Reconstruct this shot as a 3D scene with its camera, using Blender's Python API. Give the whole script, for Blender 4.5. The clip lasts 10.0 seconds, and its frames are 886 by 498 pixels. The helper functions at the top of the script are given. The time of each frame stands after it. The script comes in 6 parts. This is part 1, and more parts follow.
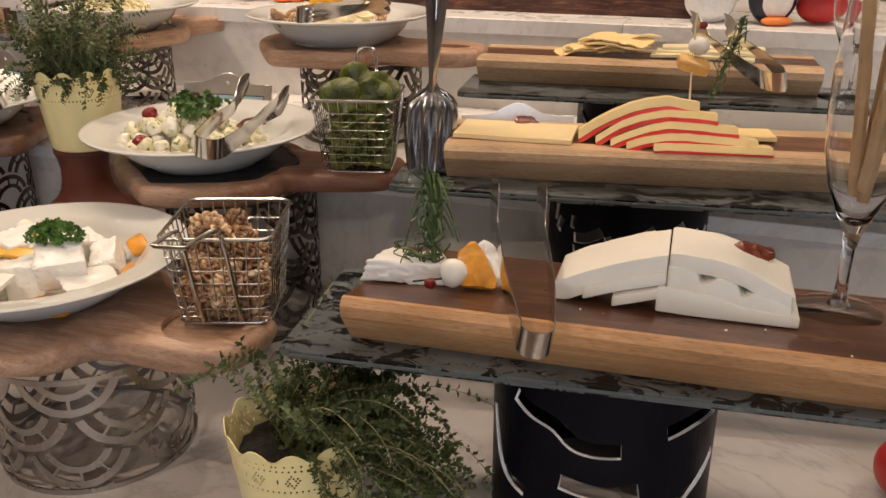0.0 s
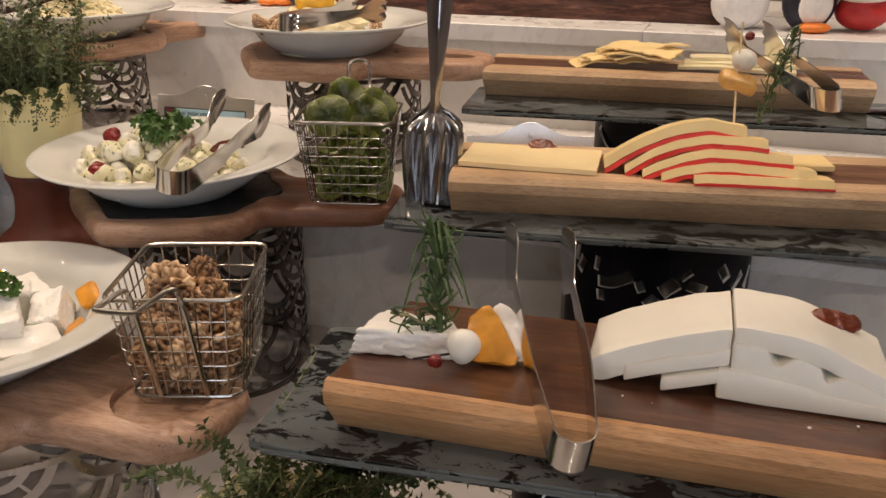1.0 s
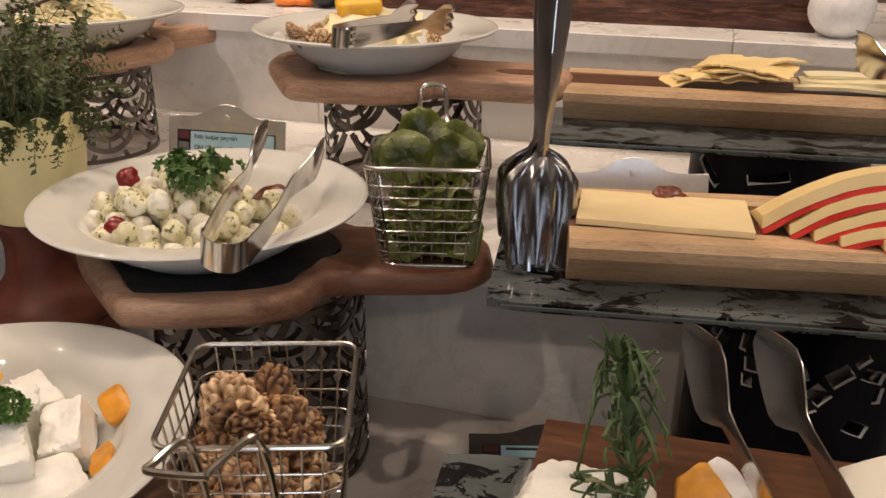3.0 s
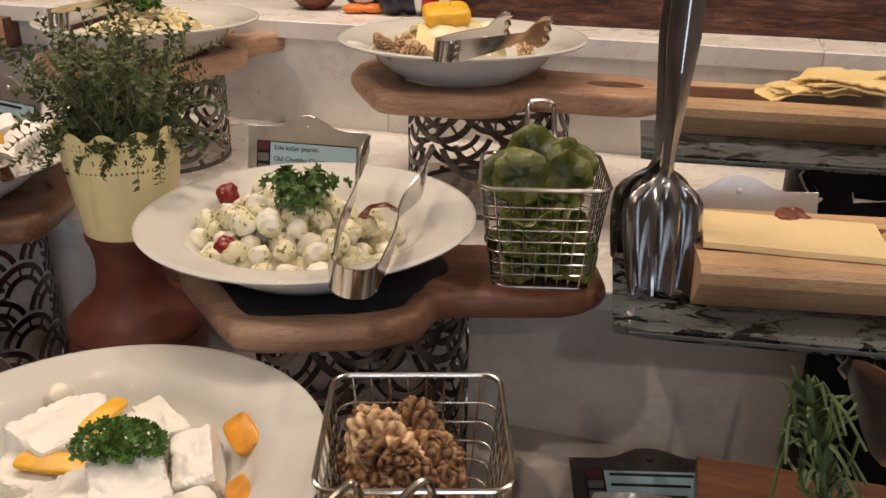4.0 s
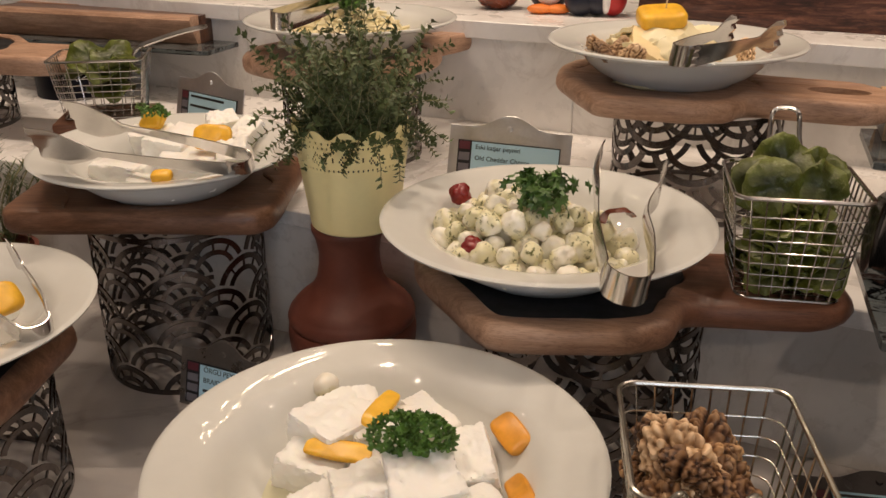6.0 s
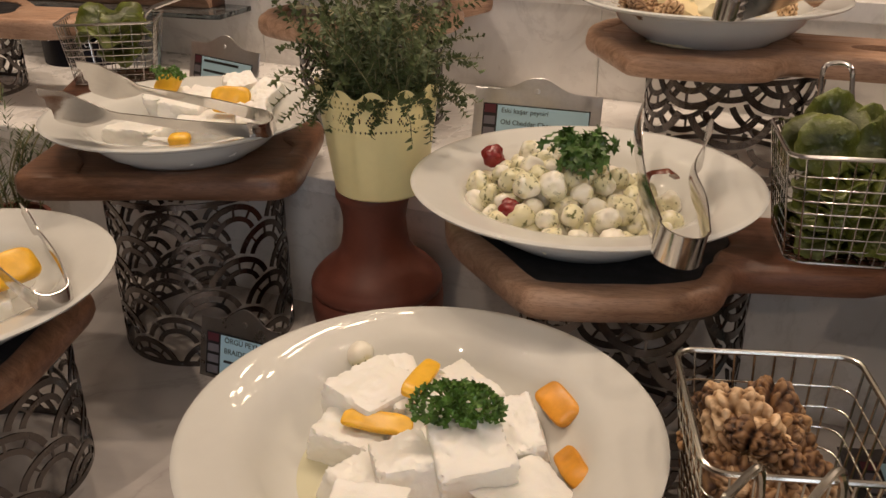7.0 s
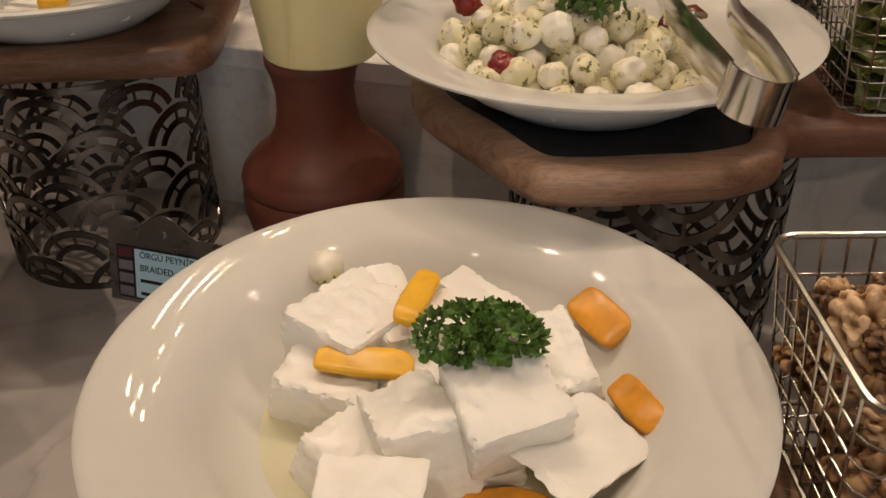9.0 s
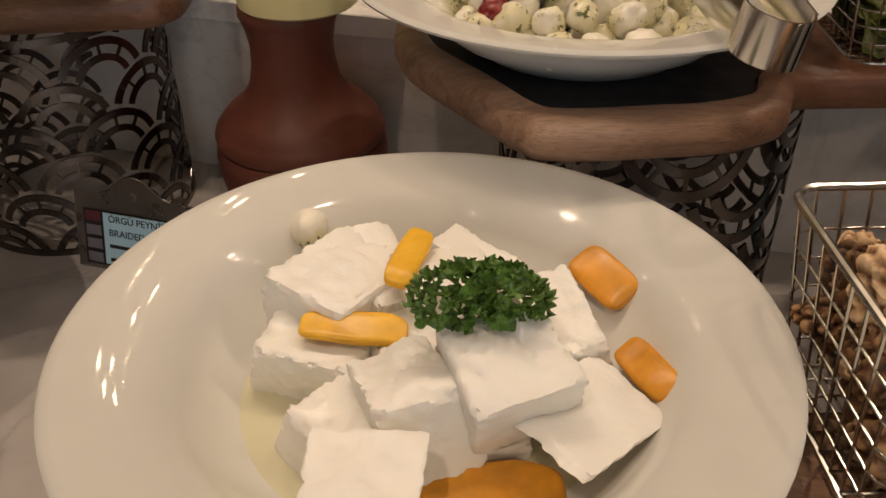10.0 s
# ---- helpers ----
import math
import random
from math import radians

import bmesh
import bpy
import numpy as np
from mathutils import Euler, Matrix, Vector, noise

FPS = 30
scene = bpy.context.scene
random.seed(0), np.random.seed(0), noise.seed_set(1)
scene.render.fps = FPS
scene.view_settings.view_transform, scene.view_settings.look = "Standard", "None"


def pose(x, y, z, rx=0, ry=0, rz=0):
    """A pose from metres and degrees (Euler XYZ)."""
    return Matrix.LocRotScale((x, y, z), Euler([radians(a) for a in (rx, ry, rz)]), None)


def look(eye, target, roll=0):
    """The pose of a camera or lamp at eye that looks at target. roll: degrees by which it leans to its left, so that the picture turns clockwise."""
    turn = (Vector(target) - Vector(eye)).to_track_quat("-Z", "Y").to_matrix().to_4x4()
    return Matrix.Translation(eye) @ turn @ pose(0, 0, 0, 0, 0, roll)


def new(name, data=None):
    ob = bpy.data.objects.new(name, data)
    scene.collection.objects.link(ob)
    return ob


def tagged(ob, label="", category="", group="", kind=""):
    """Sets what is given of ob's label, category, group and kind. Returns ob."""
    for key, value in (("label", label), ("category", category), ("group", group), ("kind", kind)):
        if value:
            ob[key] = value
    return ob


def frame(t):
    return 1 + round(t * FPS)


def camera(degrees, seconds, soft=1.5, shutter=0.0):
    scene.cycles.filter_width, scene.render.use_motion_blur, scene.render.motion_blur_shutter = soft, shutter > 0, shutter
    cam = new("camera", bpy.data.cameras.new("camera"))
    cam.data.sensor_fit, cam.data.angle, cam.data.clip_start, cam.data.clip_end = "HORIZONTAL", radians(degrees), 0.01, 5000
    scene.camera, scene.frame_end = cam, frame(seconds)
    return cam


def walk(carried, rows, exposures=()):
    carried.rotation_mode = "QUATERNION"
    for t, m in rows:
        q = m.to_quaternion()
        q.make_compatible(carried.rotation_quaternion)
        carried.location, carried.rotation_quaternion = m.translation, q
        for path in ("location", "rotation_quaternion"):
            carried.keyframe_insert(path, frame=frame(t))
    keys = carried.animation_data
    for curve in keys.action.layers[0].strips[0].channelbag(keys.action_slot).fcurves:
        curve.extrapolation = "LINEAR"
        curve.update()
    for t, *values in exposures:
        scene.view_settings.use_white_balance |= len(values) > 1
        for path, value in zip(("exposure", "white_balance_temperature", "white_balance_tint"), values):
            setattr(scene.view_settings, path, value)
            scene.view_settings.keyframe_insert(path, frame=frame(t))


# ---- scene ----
cam = camera(54.1, 10.0)
METRES, EYE, TILT, LEAN, TURN = 0.85, 1.444, -22.0, 0.0, 0.0
ROWS = [
    (0.0, 0.0, 0.0, 0.0, 0.0, 0.0, -0.0),
    (0.5, -0.0068, 0.0893, 0.0366, -0.1, -0.03, 0.04),
    (1.0, -0.0092, 0.1683, 0.0567, -0.23, -0.02, 0.04),
    (1.5, -0.0226, 0.2411, 0.0831, -0.62, -0.04, 0.08),
    (2.0, -0.0598, 0.3176, 0.1136, -1.71, -0.29, 0.26),
    (2.5, -0.0989, 0.3609, 0.1321, -1.99, -0.79, 0.3),
    (4.0, -0.2422, 0.4156, 0.1698, -0.78, -0.92, -0.09),
    (4.5, -0.2869, 0.417, 0.1734, 0.76, -0.95, -0.84),
    (5.0, -0.3279, 0.4098, 0.1756, 3.15, -1.04, -1.68),
    (5.5, -0.3616, 0.4032, 0.1762, 5.37, -1.18, -2.32),
    (7.0, -0.4194, 0.4421, 0.1608, 6.26, -2.96, -2.01),
    (7.5, -0.4392, 0.4953, 0.1562, 4.66, -5.21, -0.87),
    (8.0, -0.4615, 0.5617, 0.1538, 3.06, -7.14, 0.1),
    (8.5, -0.476, 0.6068, 0.1492, 1.31, -8.52, 0.53),
    (9.0, -0.4837, 0.6269, 0.1395, 0.64, -10.28, 0.82),
    (9.5, -0.488, 0.6453, 0.135, -0.24, -11.44, 0.95),
    (10.0, -0.4943, 0.6615, 0.1281, -1.07, -12.53, 1.0),
]
walk(cam, [(t, pose(0, 0, EYE, TILT, LEAN, TURN) @ pose(METRES * x, METRES * y, METRES * z, 90 + pitch, roll, yaw)) for t, x, y, z, yaw, pitch, roll in ROWS],
     exposures=[(0.0, 0.05, 6200, 10), (1.5, -0.10, 6100, 10), (4.0, -0.14, 6150, 10), (5.5, -0.22, 6200, 10), (7.5, -0.35, 6450, 10), (10.0, -0.44, 6650, 10)])

# ---------------------------------------------------------------- world and light
world = bpy.data.worlds.new("world")
scene.world = world
world.use_nodes = True
world.node_tree.nodes["Background"].inputs[0].default_value = (1.0, 0.86, 0.72, 1)
world.node_tree.nodes["Background"].inputs[1].default_value = 0.12


def downlight(x, y, power, size, colour=(1.0, 0.765, 0.57), z=2.58):
    lamp = bpy.data.lights.new("downlight_lamp", "AREA")
    lamp.shape, lamp.size, lamp.energy, lamp.color = "DISK", size, power, colour
    ob = new("downlight_lamp", lamp)
    ob.matrix_world = pose(x, y, z)
    return ob


# Last three are unseen fill lamps, added to light pot, riser and board fronts.
DOWNLIGHTS = [(-1.50, 1.88, 3.6, 0.02), (-1.25, 1.70, 3.6, 0.02), (-0.85, 1.66, 4.4, 0.02), (-0.62, 1.68, 5.4, 0.02), (-0.34, 1.64, 4.2, 0.02), (0.24, 1.54, 4.4, 0.02),
              (0.62, 1.36, 4.4, 0.02), (1.15, 0.98, 4.0, 0.02), (1.38, 0.84, 4.0, 0.02), (-0.82, 0.36, 7.4, 0.03), (0.10, -1.15, 11.0, 0.03), (1.20, -1.30, 6.5, 0.03)]
for dx, dy, dp, ds in DOWNLIGHTS:
    downlight(dx, dy, dp, ds)

# daylight through the window behind the camera
sky = bpy.data.lights.new("window_daylight", "AREA")
sky.shape, sky.size, sky.size_y, sky.energy, sky.color = "RECTANGLE", 2.3, 1.8, 14, (1.0, 0.96, 0.92)
new("window_daylight", sky).matrix_world = look((0.3, -3.44, 1.45), (0.3, 0.0, 1.45))

# ---------------------------------------------------------------- materials
def mat(name):
    m = bpy.data.materials.new(name)
    m.use_nodes = True
    n = m.node_tree.nodes
    return m, m.node_tree, n["Principled BSDF"]


def nd(t, kind, **kw):
    n = t.nodes.new(kind)
    for k, v in kw.items():
        if k in n.inputs:
            n.inputs[k].default_value = v
    return n


def ramp(t, src, stops):
    r = t.nodes.new("ShaderNodeValToRGB")
    while len(r.color_ramp.elements) > 1:
        r.color_ramp.elements.remove(r.color_ramp.elements[-1])
    for i, (p, c) in enumerate(stops):
        e = r.color_ramp.elements[0] if i == 0 else r.color_ramp.elements.new(p)
        e.position = p
        e.color = (*c, 1) if len(c) == 3 else c
    t.links.new(src, r.inputs[0])
    return r.outputs[0]


def coords(t, scale=(1, 1, 1), rnd=0.0, space="Object"):
    tc = t.nodes.new("ShaderNodeTexCoord")
    mp = t.nodes.new("ShaderNodeMapping")
    mp.inputs["Scale"].default_value = scale
    t.links.new(tc.outputs[space], mp.inputs["Vector"])
    if rnd:
        oi = t.nodes.new("ShaderNodeObjectInfo")
        mul = t.nodes.new("ShaderNodeMath")
        mul.operation = "MULTIPLY"
        mul.inputs[1].default_value = rnd
        t.links.new(oi.outputs["Random"], mul.inputs[0])
        cb = t.nodes.new("ShaderNodeCombineXYZ")
        for k in range(3):
            t.links.new(mul.outputs[0], cb.inputs[k])
        t.links.new(cb.outputs[0], mp.inputs["Location"])
    return mp.outputs[0]


def tex(t, vec, scale, detail=4.0, rough=0.55, dist=0.0):
    n = nd(t, "ShaderNodeTexNoise", Scale=scale, Detail=detail, Roughness=rough, Distortion=dist)
    t.links.new(vec, n.inputs["Vector"])
    return n.outputs[0]


def bump(t, p, src, strength, dist=0.001):
    b = nd(t, "ShaderNodeBump", Strength=strength, Distance=dist)
    t.links.new(src, b.inputs["Height"])
    t.links.new(b.outputs[0], p.inputs["Normal"])


def mixc(t, fac, a, b, kind="MIX"):
    m = t.nodes.new("ShaderNodeMix")
    m.data_type, m.blend_type = "RGBA", kind
    for sock, v in ((m.inputs[0], fac), (m.inputs[6], a), (m.inputs[7], b)):
        if hasattr(v, "links"):
            t.links.new(v, sock)
        else:
            sock.default_value = v if isinstance(v, float) else (*v, 1)
    return m.outputs[2]


def plain(name, colour, rough=0.5, metal=0.0, scale=30.0, vary=0.12, bumps=0.15, bump_scale=120.0, sss=0.0, coat=0.0, rnd=5.0, dist=0.0006):
    """A surface of one colour with two scales of variation and a fine relief."""
    m, t, p = mat(name)
    v = coords(t, rnd=rnd)
    lo = tuple(c * (1 - vary) for c in colour)
    hi = tuple(min(1, c * (1 + vary)) for c in colour)
    c1 = ramp(t, tex(t, v, scale), [(0.3, lo), (0.7, hi)])
    fine = tex(t, v, bump_scale, 3)
    c2 = mixc(t, 0.25, c1, ramp(t, fine, [(0.35, lo), (0.65, hi)]))
    t.links.new(c2, p.inputs["Base Color"])
    r = ramp(t, tex(t, v, scale * 1.7), [(0.3, (rough * 0.8,) * 3), (0.75, (min(1, rough * 1.25),) * 3)])
    t.links.new(r, p.inputs["Roughness"])
    p.inputs["Metallic"].default_value = metal
    p.inputs["Coat Weight"].default_value = coat
    if sss:
        p.inputs["Subsurface Weight"].default_value = sss
        p.inputs["Subsurface Radius"].default_value = (0.008, 0.006, 0.004)
        p.inputs["Subsurface Scale"].default_value = 0.5
    if bumps:
        bump(t, p, fine, bumps, dist)
    return m


def wood(name, dark, mid, light, along=(3, 26, 26), rough=0.5, coat=0.0, heart=None):
    m, t, p = mat(name)
    v = coords(t, along, rnd=7.0)
    warp = tex(t, v, 1.2, 3)
    g = tex(t, v, 3.0, 6, 0.65, 1.2)
    c = ramp(t, g, [(0.28, dark), (0.5, mid), (0.72, light)])
    big = ramp(t, tex(t, coords(t, (1, 1, 1), rnd=3.0), 9.0, 2), [(0.35, (0.62, 0.58, 0.55)), (0.68, (1, 1, 1))])
    c = mixc(t, 0.7, c, big, "MULTIPLY")
    pores = tex(t, coords(t, (along[0] * 6, along[1] * 7, along[2] * 7), rnd=2.0), 6.0, 3)
    c = mixc(t, 0.5, c, ramp(t, pores, [(0.36, (0.45, 0.4, 0.38)), (0.5, (1, 1, 1))]), "MULTIPLY")
    if heart:
        # darker heartwood towards one end of the plank
        sep = t.nodes.new("ShaderNodeSeparateXYZ")
        add = t.nodes.new("ShaderNodeMath")
        add.operation = "MULTIPLY_ADD"
        t.links.new(t.nodes.new("ShaderNodeTexCoord").outputs["Object"], sep.inputs[0])
        t.links.new(warp, add.inputs[0])
        add.inputs[1].default_value = 0.06
        t.links.new(sep.outputs[0], add.inputs[2])
        c = mixc(t, 1.0, c, ramp(t, add.outputs[0], [(heart[0] + 0.03, (1, 1, 1)), (heart[1] + 0.03, heart[2])]), "MULTIPLY")
    t.links.new(c, p.inputs["Base Color"])
    t.links.new(ramp(t, warp, [(0.3, (rough * 0.8,) * 3), (0.7, (rough * 1.2,) * 3)]), p.inputs["Roughness"])
    p.inputs["Coat Weight"].default_value = coat
    bump(t, p, pores, 0.25, 0.0005)
    return m


def marble(name, base, vein, rough=0.3):
    m, t, p = mat(name)
    v = coords(t, rnd=9.0)
    cloud = ramp(t, tex(t, v, 5.0, 5, 0.6, 0.6), [(0.3, tuple(c * 0.80 for c in base)), (0.62, base)])
    n = tex(t, v, 3.2, 7, 0.62, 1.6)
    a = t.nodes.new("ShaderNodeMath")
    a.operation = "SUBTRACT"
    a.inputs[1].default_value = 0.5
    t.links.new(n, a.inputs[0])
    b = t.nodes.new("ShaderNodeMath")
    b.operation = "ABSOLUTE"
    t.links.new(a.outputs[0], b.inputs[0])
    k = ramp(t, b.outputs[0], [(0.0, (0.55,) * 3), (0.012, (0.2,) * 3), (0.035, (0, 0, 0))])
    c = mixc(t, k, cloud, vein)
    st = ramp(t, tex(t, v, 55.0, 3), [(0.66, (0, 0, 0)), (0.8, (0.35,) * 3)])
    c = mixc(t, st, c, (0.3, 0.27, 0.23))
    t.links.new(c, p.inputs["Base Color"])
    t.links.new(ramp(t, tex(t, v, 22.0), [(0.3, (rough * 0.7,) * 3), (0.7, (rough * 1.4,) * 3)]), p.inputs["Roughness"])
    bump(t, p, tex(t, v, 90.0, 3), 0.06, 0.0006)
    return m


def glass_mat(name, tint=(1, 1, 1), rough=0.0):
    m, t, p = mat(name)
    p.inputs["Base Color"].default_value = (*tint, 1)
    p.inputs["Roughness"].default_value = rough
    p.inputs["Transmission Weight"].default_value = 1.0
    p.inputs["IOR"].default_value = 1.5
    return m


def shelf_glass(name):
    """Clear glass printed underneath with broken black veins."""
    m, t, p = mat(name)
    p.inputs["Base Color"].default_value = (0.80, 0.84, 0.83, 1)
    p.inputs["Roughness"].default_value = 0.04
    p.inputs["IOR"].default_value = 1.5
    v = coords(t, (30, 50, 30))
    k = ramp(t, tex(t, v, 1.0, 6, 0.72, 0.8), [(0.505, (0, 0, 0)), (0.54, (1, 1, 1))])
    haze = ramp(t, tex(t, coords(t, (9, 14, 9)), 1.0, 4), [(0.35, (0.13, 0.148, 0.152)), (0.7, (0.25, 0.28, 0.29))])
    t.links.new(mixc(t, k, haze, (0.008, 0.009, 0.011)), p.inputs["Base Color"])
    t.links.new(ramp(t, k, [(0.0, (0.42,) * 3), (1.0, (0.0,) * 3)]), p.inputs["Transmission Weight"])
    return m


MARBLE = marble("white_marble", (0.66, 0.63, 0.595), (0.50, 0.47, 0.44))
# Whiter marble copy: light on ledge, upstand and step top painted in.
MARBLE_LIT = marble("lit_marble", (0.84, 0.82, 0.79), (0.62, 0.59, 0.56))
MARBLE_TOP = marble("counter_marble", (0.52, 0.49, 0.465), (0.34, 0.31, 0.29), 0.16)
GROUT = plain("grey_joint", (0.2, 0.18, 0.16), 0.8)
PADDLE = wood("brown_hardwood", (0.30, 0.170, 0.105), (0.52, 0.325, 0.215), (0.68, 0.46, 0.325), rough=0.45)
PADDLE_HEART = wood("two_tone_hardwood", (0.30, 0.170, 0.105), (0.52, 0.325, 0.215), (0.68, 0.46, 0.325), rough=0.42, heart=(0.05, 0.13, (0.42, 0.29, 0.24)))
PADDLE_DARK = wood("dark_hardwood", (0.085, 0.034, 0.018), (0.16, 0.07, 0.038), (0.24, 0.11, 0.06), rough=0.42)
PADDLE_MID = wood("reddish_hardwood", (0.12, 0.055, 0.03), (0.22, 0.11, 0.062), (0.33, 0.18, 0.11), rough=0.45)
WALNUT = wood("walnut_wood", (0.055, 0.022, 0.011), (0.11, 0.046, 0.023), (0.19, 0.088, 0.046), rough=0.32, coat=0.15)
ASH = wood("ash_wood", (0.55, 0.36, 0.20), (0.66, 0.455, 0.265), (0.75, 0.54, 0.335), rough=0.45)
ASH_WARM = wood("honey_wood", (0.42, 0.21, 0.085), (0.56, 0.31, 0.14), (0.66, 0.40, 0.21), rough=0.42)
BARK = wood("rough_dark_timber", (0.018, 0.007, 0.005), (0.085, 0.03, 0.018), (0.26, 0.115, 0.07), along=(5, 30, 40), rough=0.7)
SLATE = plain("black_slate", (0.008, 0.008, 0.010), 0.55)
PORCELAIN = plain("white_porcelain", (0.64, 0.64, 0.605), 0.03, 0, 8.0, 0.04, 0.02, 60.0)
STEEL = plain("polished_steel", (0.62, 0.60, 0.58), 0.16, 1.0, 40.0, 0.08, 0.05, 300.0)
WIRE = plain("brass_tinted_wire", (0.58, 0.555, 0.50), 0.22, 1.0, 60.0, 0.12, 0.05, 300.0)
STEEL_DULL = plain("brushed_steel", (0.78, 0.77, 0.78), 0.40, 1.0, 25.0, 0.1, 0.08, 260.0)
GUNMETAL = plain("cut_steel_sheet", (0.15, 0.135, 0.13), 0.24, 1.0, 30.0, 0.15, 0.06, 200.0)
# Lightened copy of the stand steel, also used for one sign.
CUT_LIGHTENED = plain("lightened_cut_steel", (0.42, 0.40, 0.38), 0.3, 1.0, 30.0, 0.15, 0.06, 200.0)
BLACK = plain("black_lacquer", (0.004, 0.004, 0.008), 0.4, 0, 20.0, 0.2, 0.05)
BLACK.node_tree.nodes["Principled BSDF"].inputs["Specular IOR Level"].default_value = 0.12
# Cut metal edge, whitened to paint in the light on upward faces.
EDGE = plain("lit_cut_edge", (0.86, 0.85, 0.85), 0.45, 0.0)
GLASS = glass_mat("clear_glass")
SHELF = shelf_glass("veined_shelf_glass")
SHELF_EDGE = plain("ground_glass_edge", (0.10, 0.115, 0.115), 0.25)
POT = plain("pale_yellow_enamel", (0.90, 0.79, 0.40), 0.35, 0, 10.0, 0.05, 0.04)
CLAY = plain("terracotta_clay", (0.145, 0.043, 0.027), 0.5, 0, 14.0, 0.16, 0.2, 150.0)
SOIL = plain("dark_soil", (0.012, 0.010, 0.008), 0.95, 0, 60.0, 0.5, 1.0, 200.0, dist=0.004)
THYME = plain("thyme_leaf", (0.080, 0.108, 0.036), 0.55, 0, 90.0, 0.45, 0.1, sss=0.0)
STEM = plain("thyme_stem", (0.24, 0.22, 0.11), 0.65, 0, 60.0, 0.3, 0.1)
ROSE = plain("rosemary_needle", (0.066, 0.108, 0.038), 0.5, 0, 60.0, 0.35, 0.1)
PARSLEY = plain("parsley_leaf", (0.090, 0.185, 0.032), 0.42, 0, 120.0, 0.5, 0.2)
PARSLEY_LIGHT = plain("flat_parsley_leaf", (0.058, 0.125, 0.022), 0.42, 0, 120.0, 0.45, 0.2)
PARSLEY_STEM = plain("parsley_stem", (0.13, 0.24, 0.05), 0.4, 0, 60.0, 0.25, 0.1)
FETA = plain("white_cheese", (0.88, 0.87, 0.82), 0.4, 0, 26.0, 0.025, 0.6, 130.0, sss=0.15, dist=0.0014)
WHEY = plain("pale_whey", (0.66, 0.64, 0.46), 0.06, 0, 12.0, 0.03, 0.0)
# Steel in a darker grey than the polished steel.
STEEL_DARK = plain("darker_steel", (0.40, 0.395, 0.40), 0.20, 1.0, 40.0, 0.14, 0.05, 300.0)
FETA_SMOOTH = plain("smooth_white_cheese", (0.80, 0.775, 0.69), 0.4, 0, 26.0, 0.03, 0.1, 130.0, sss=0.1)
CARROT = plain("glazed_orange_fruit", (0.88, 0.48, 0.034), 0.34, 0, 55.0, 0.22, 0.25, 90.0, sss=0.15, dist=0.001)
APRICOT = plain("dark_apricot", (0.70, 0.31, 0.026), 0.36, 0, 55.0, 0.25, 0.25, 90.0, sss=0.15, dist=0.001)
AMBER = plain("amber_fruit", (0.62, 0.36, 0.11), 0.3, 0, 40.0, 0.2, 0.2, 90.0, sss=0.15, dist=0.001)
YELLOW = plain("yellow_cheese", (0.84, 0.68, 0.38), 0.42, 0, 18.0, 0.06, 0.12, 120.0, sss=0.08)
GOLD = plain("golden_cheese", (0.86, 0.66, 0.31), 0.42, 0, 18.0, 0.06, 0.2, 120.0, sss=0.08)
PALE = plain("pale_yellow_cheese", (0.82, 0.74, 0.48), 0.42, 0, 18.0, 0.05, 0.15, 120.0, sss=0.08)
WAX = plain("red_wax_rind", (0.80, 0.045, 0.03), 0.32, 0, 18.0, 0.1, 0.05)
CANDY = plain("candied_green_fruit", (0.060, 0.076, 0.007), 0.38, 0, 45.0, 0.45, 0.8, 190.0, sss=0.12, dist=0.0016)


def sugar(m):
    """Dusts a material with pale sugar grains."""
    t, p = m.node_tree, m.node_tree.nodes["Principled BSDF"]
    src = p.inputs["Base Color"].links[0].from_socket
    v = coords(t, rnd=5.0)
    k = mixc(t, 1.0, ramp(t, tex(t, v, 300.0, 2), [(0.55, (0, 0, 0)), (0.66, (0.3,) * 3)]), ramp(t, tex(t, v, 45.0, 2), [(0.45, (0.0,) * 3), (0.65, (1, 1, 1))]), "MULTIPLY")
    tc, ln = t.nodes.new("ShaderNodeTexCoord"), t.nodes.new("ShaderNodeVectorMath")
    ln.operation = "LENGTH"
    t.links.new(tc.outputs["Object"], ln.inputs[0])
    core = ramp(t, ln.outputs["Value"], [(0.008, (0.55, 0.6, 0.5)), (0.016, (0.85, 0.85, 0.8)), (0.021, (1.25, 1.2, 1.4)), (0.027, (1.7, 1.6, 2.2))])
    t.links.new(mixc(t, k, mixc(t, 1.0, src, core, "MULTIPLY"), (0.34, 0.37, 0.17)), p.inputs["Base Color"])


sugar(CANDY)
RED = plain("red_fruit", (0.18, 0.011, 0.010), 0.3, 0, 60.0, 0.4, 0.4, dist=0.001)
DATE = plain("brown_date", (0.14, 0.03, 0.012), 0.25, 0, 60.0, 0.4, 0.5, dist=0.002)
LABEL = plain("pale_blue_card", (0.42, 0.64, 0.76), 0.5, 0, 20.0, 0.03, 0.0)
INK = plain("black_ink", (0.012, 0.012, 0.014), 0.5)
MAROON = plain("maroon_print", (0.10, 0.02, 0.03), 0.5)
GREYPRINT = plain("grey_print", (0.16, 0.15, 0.17), 0.5)
STICK = plain("pale_wood_stick", (0.72, 0.55, 0.34), 0.6)
BREAD = plain("baked_breadstick", (0.62, 0.42, 0.22), 0.65, 0, 40.0, 0.2, 0.3)
WHITE = plain("white_glaze", (0.80, 0.79, 0.78), 0.35)
NAVY = plain("dark_navy_glaze", (0.012, 0.014, 0.03), 0.35)
REDPAINT = plain("red_glaze", (0.50, 0.03, 0.03), 0.4)
ORANGEPAINT = plain("orange_glaze", (0.80, 0.22, 0.03), 0.4)
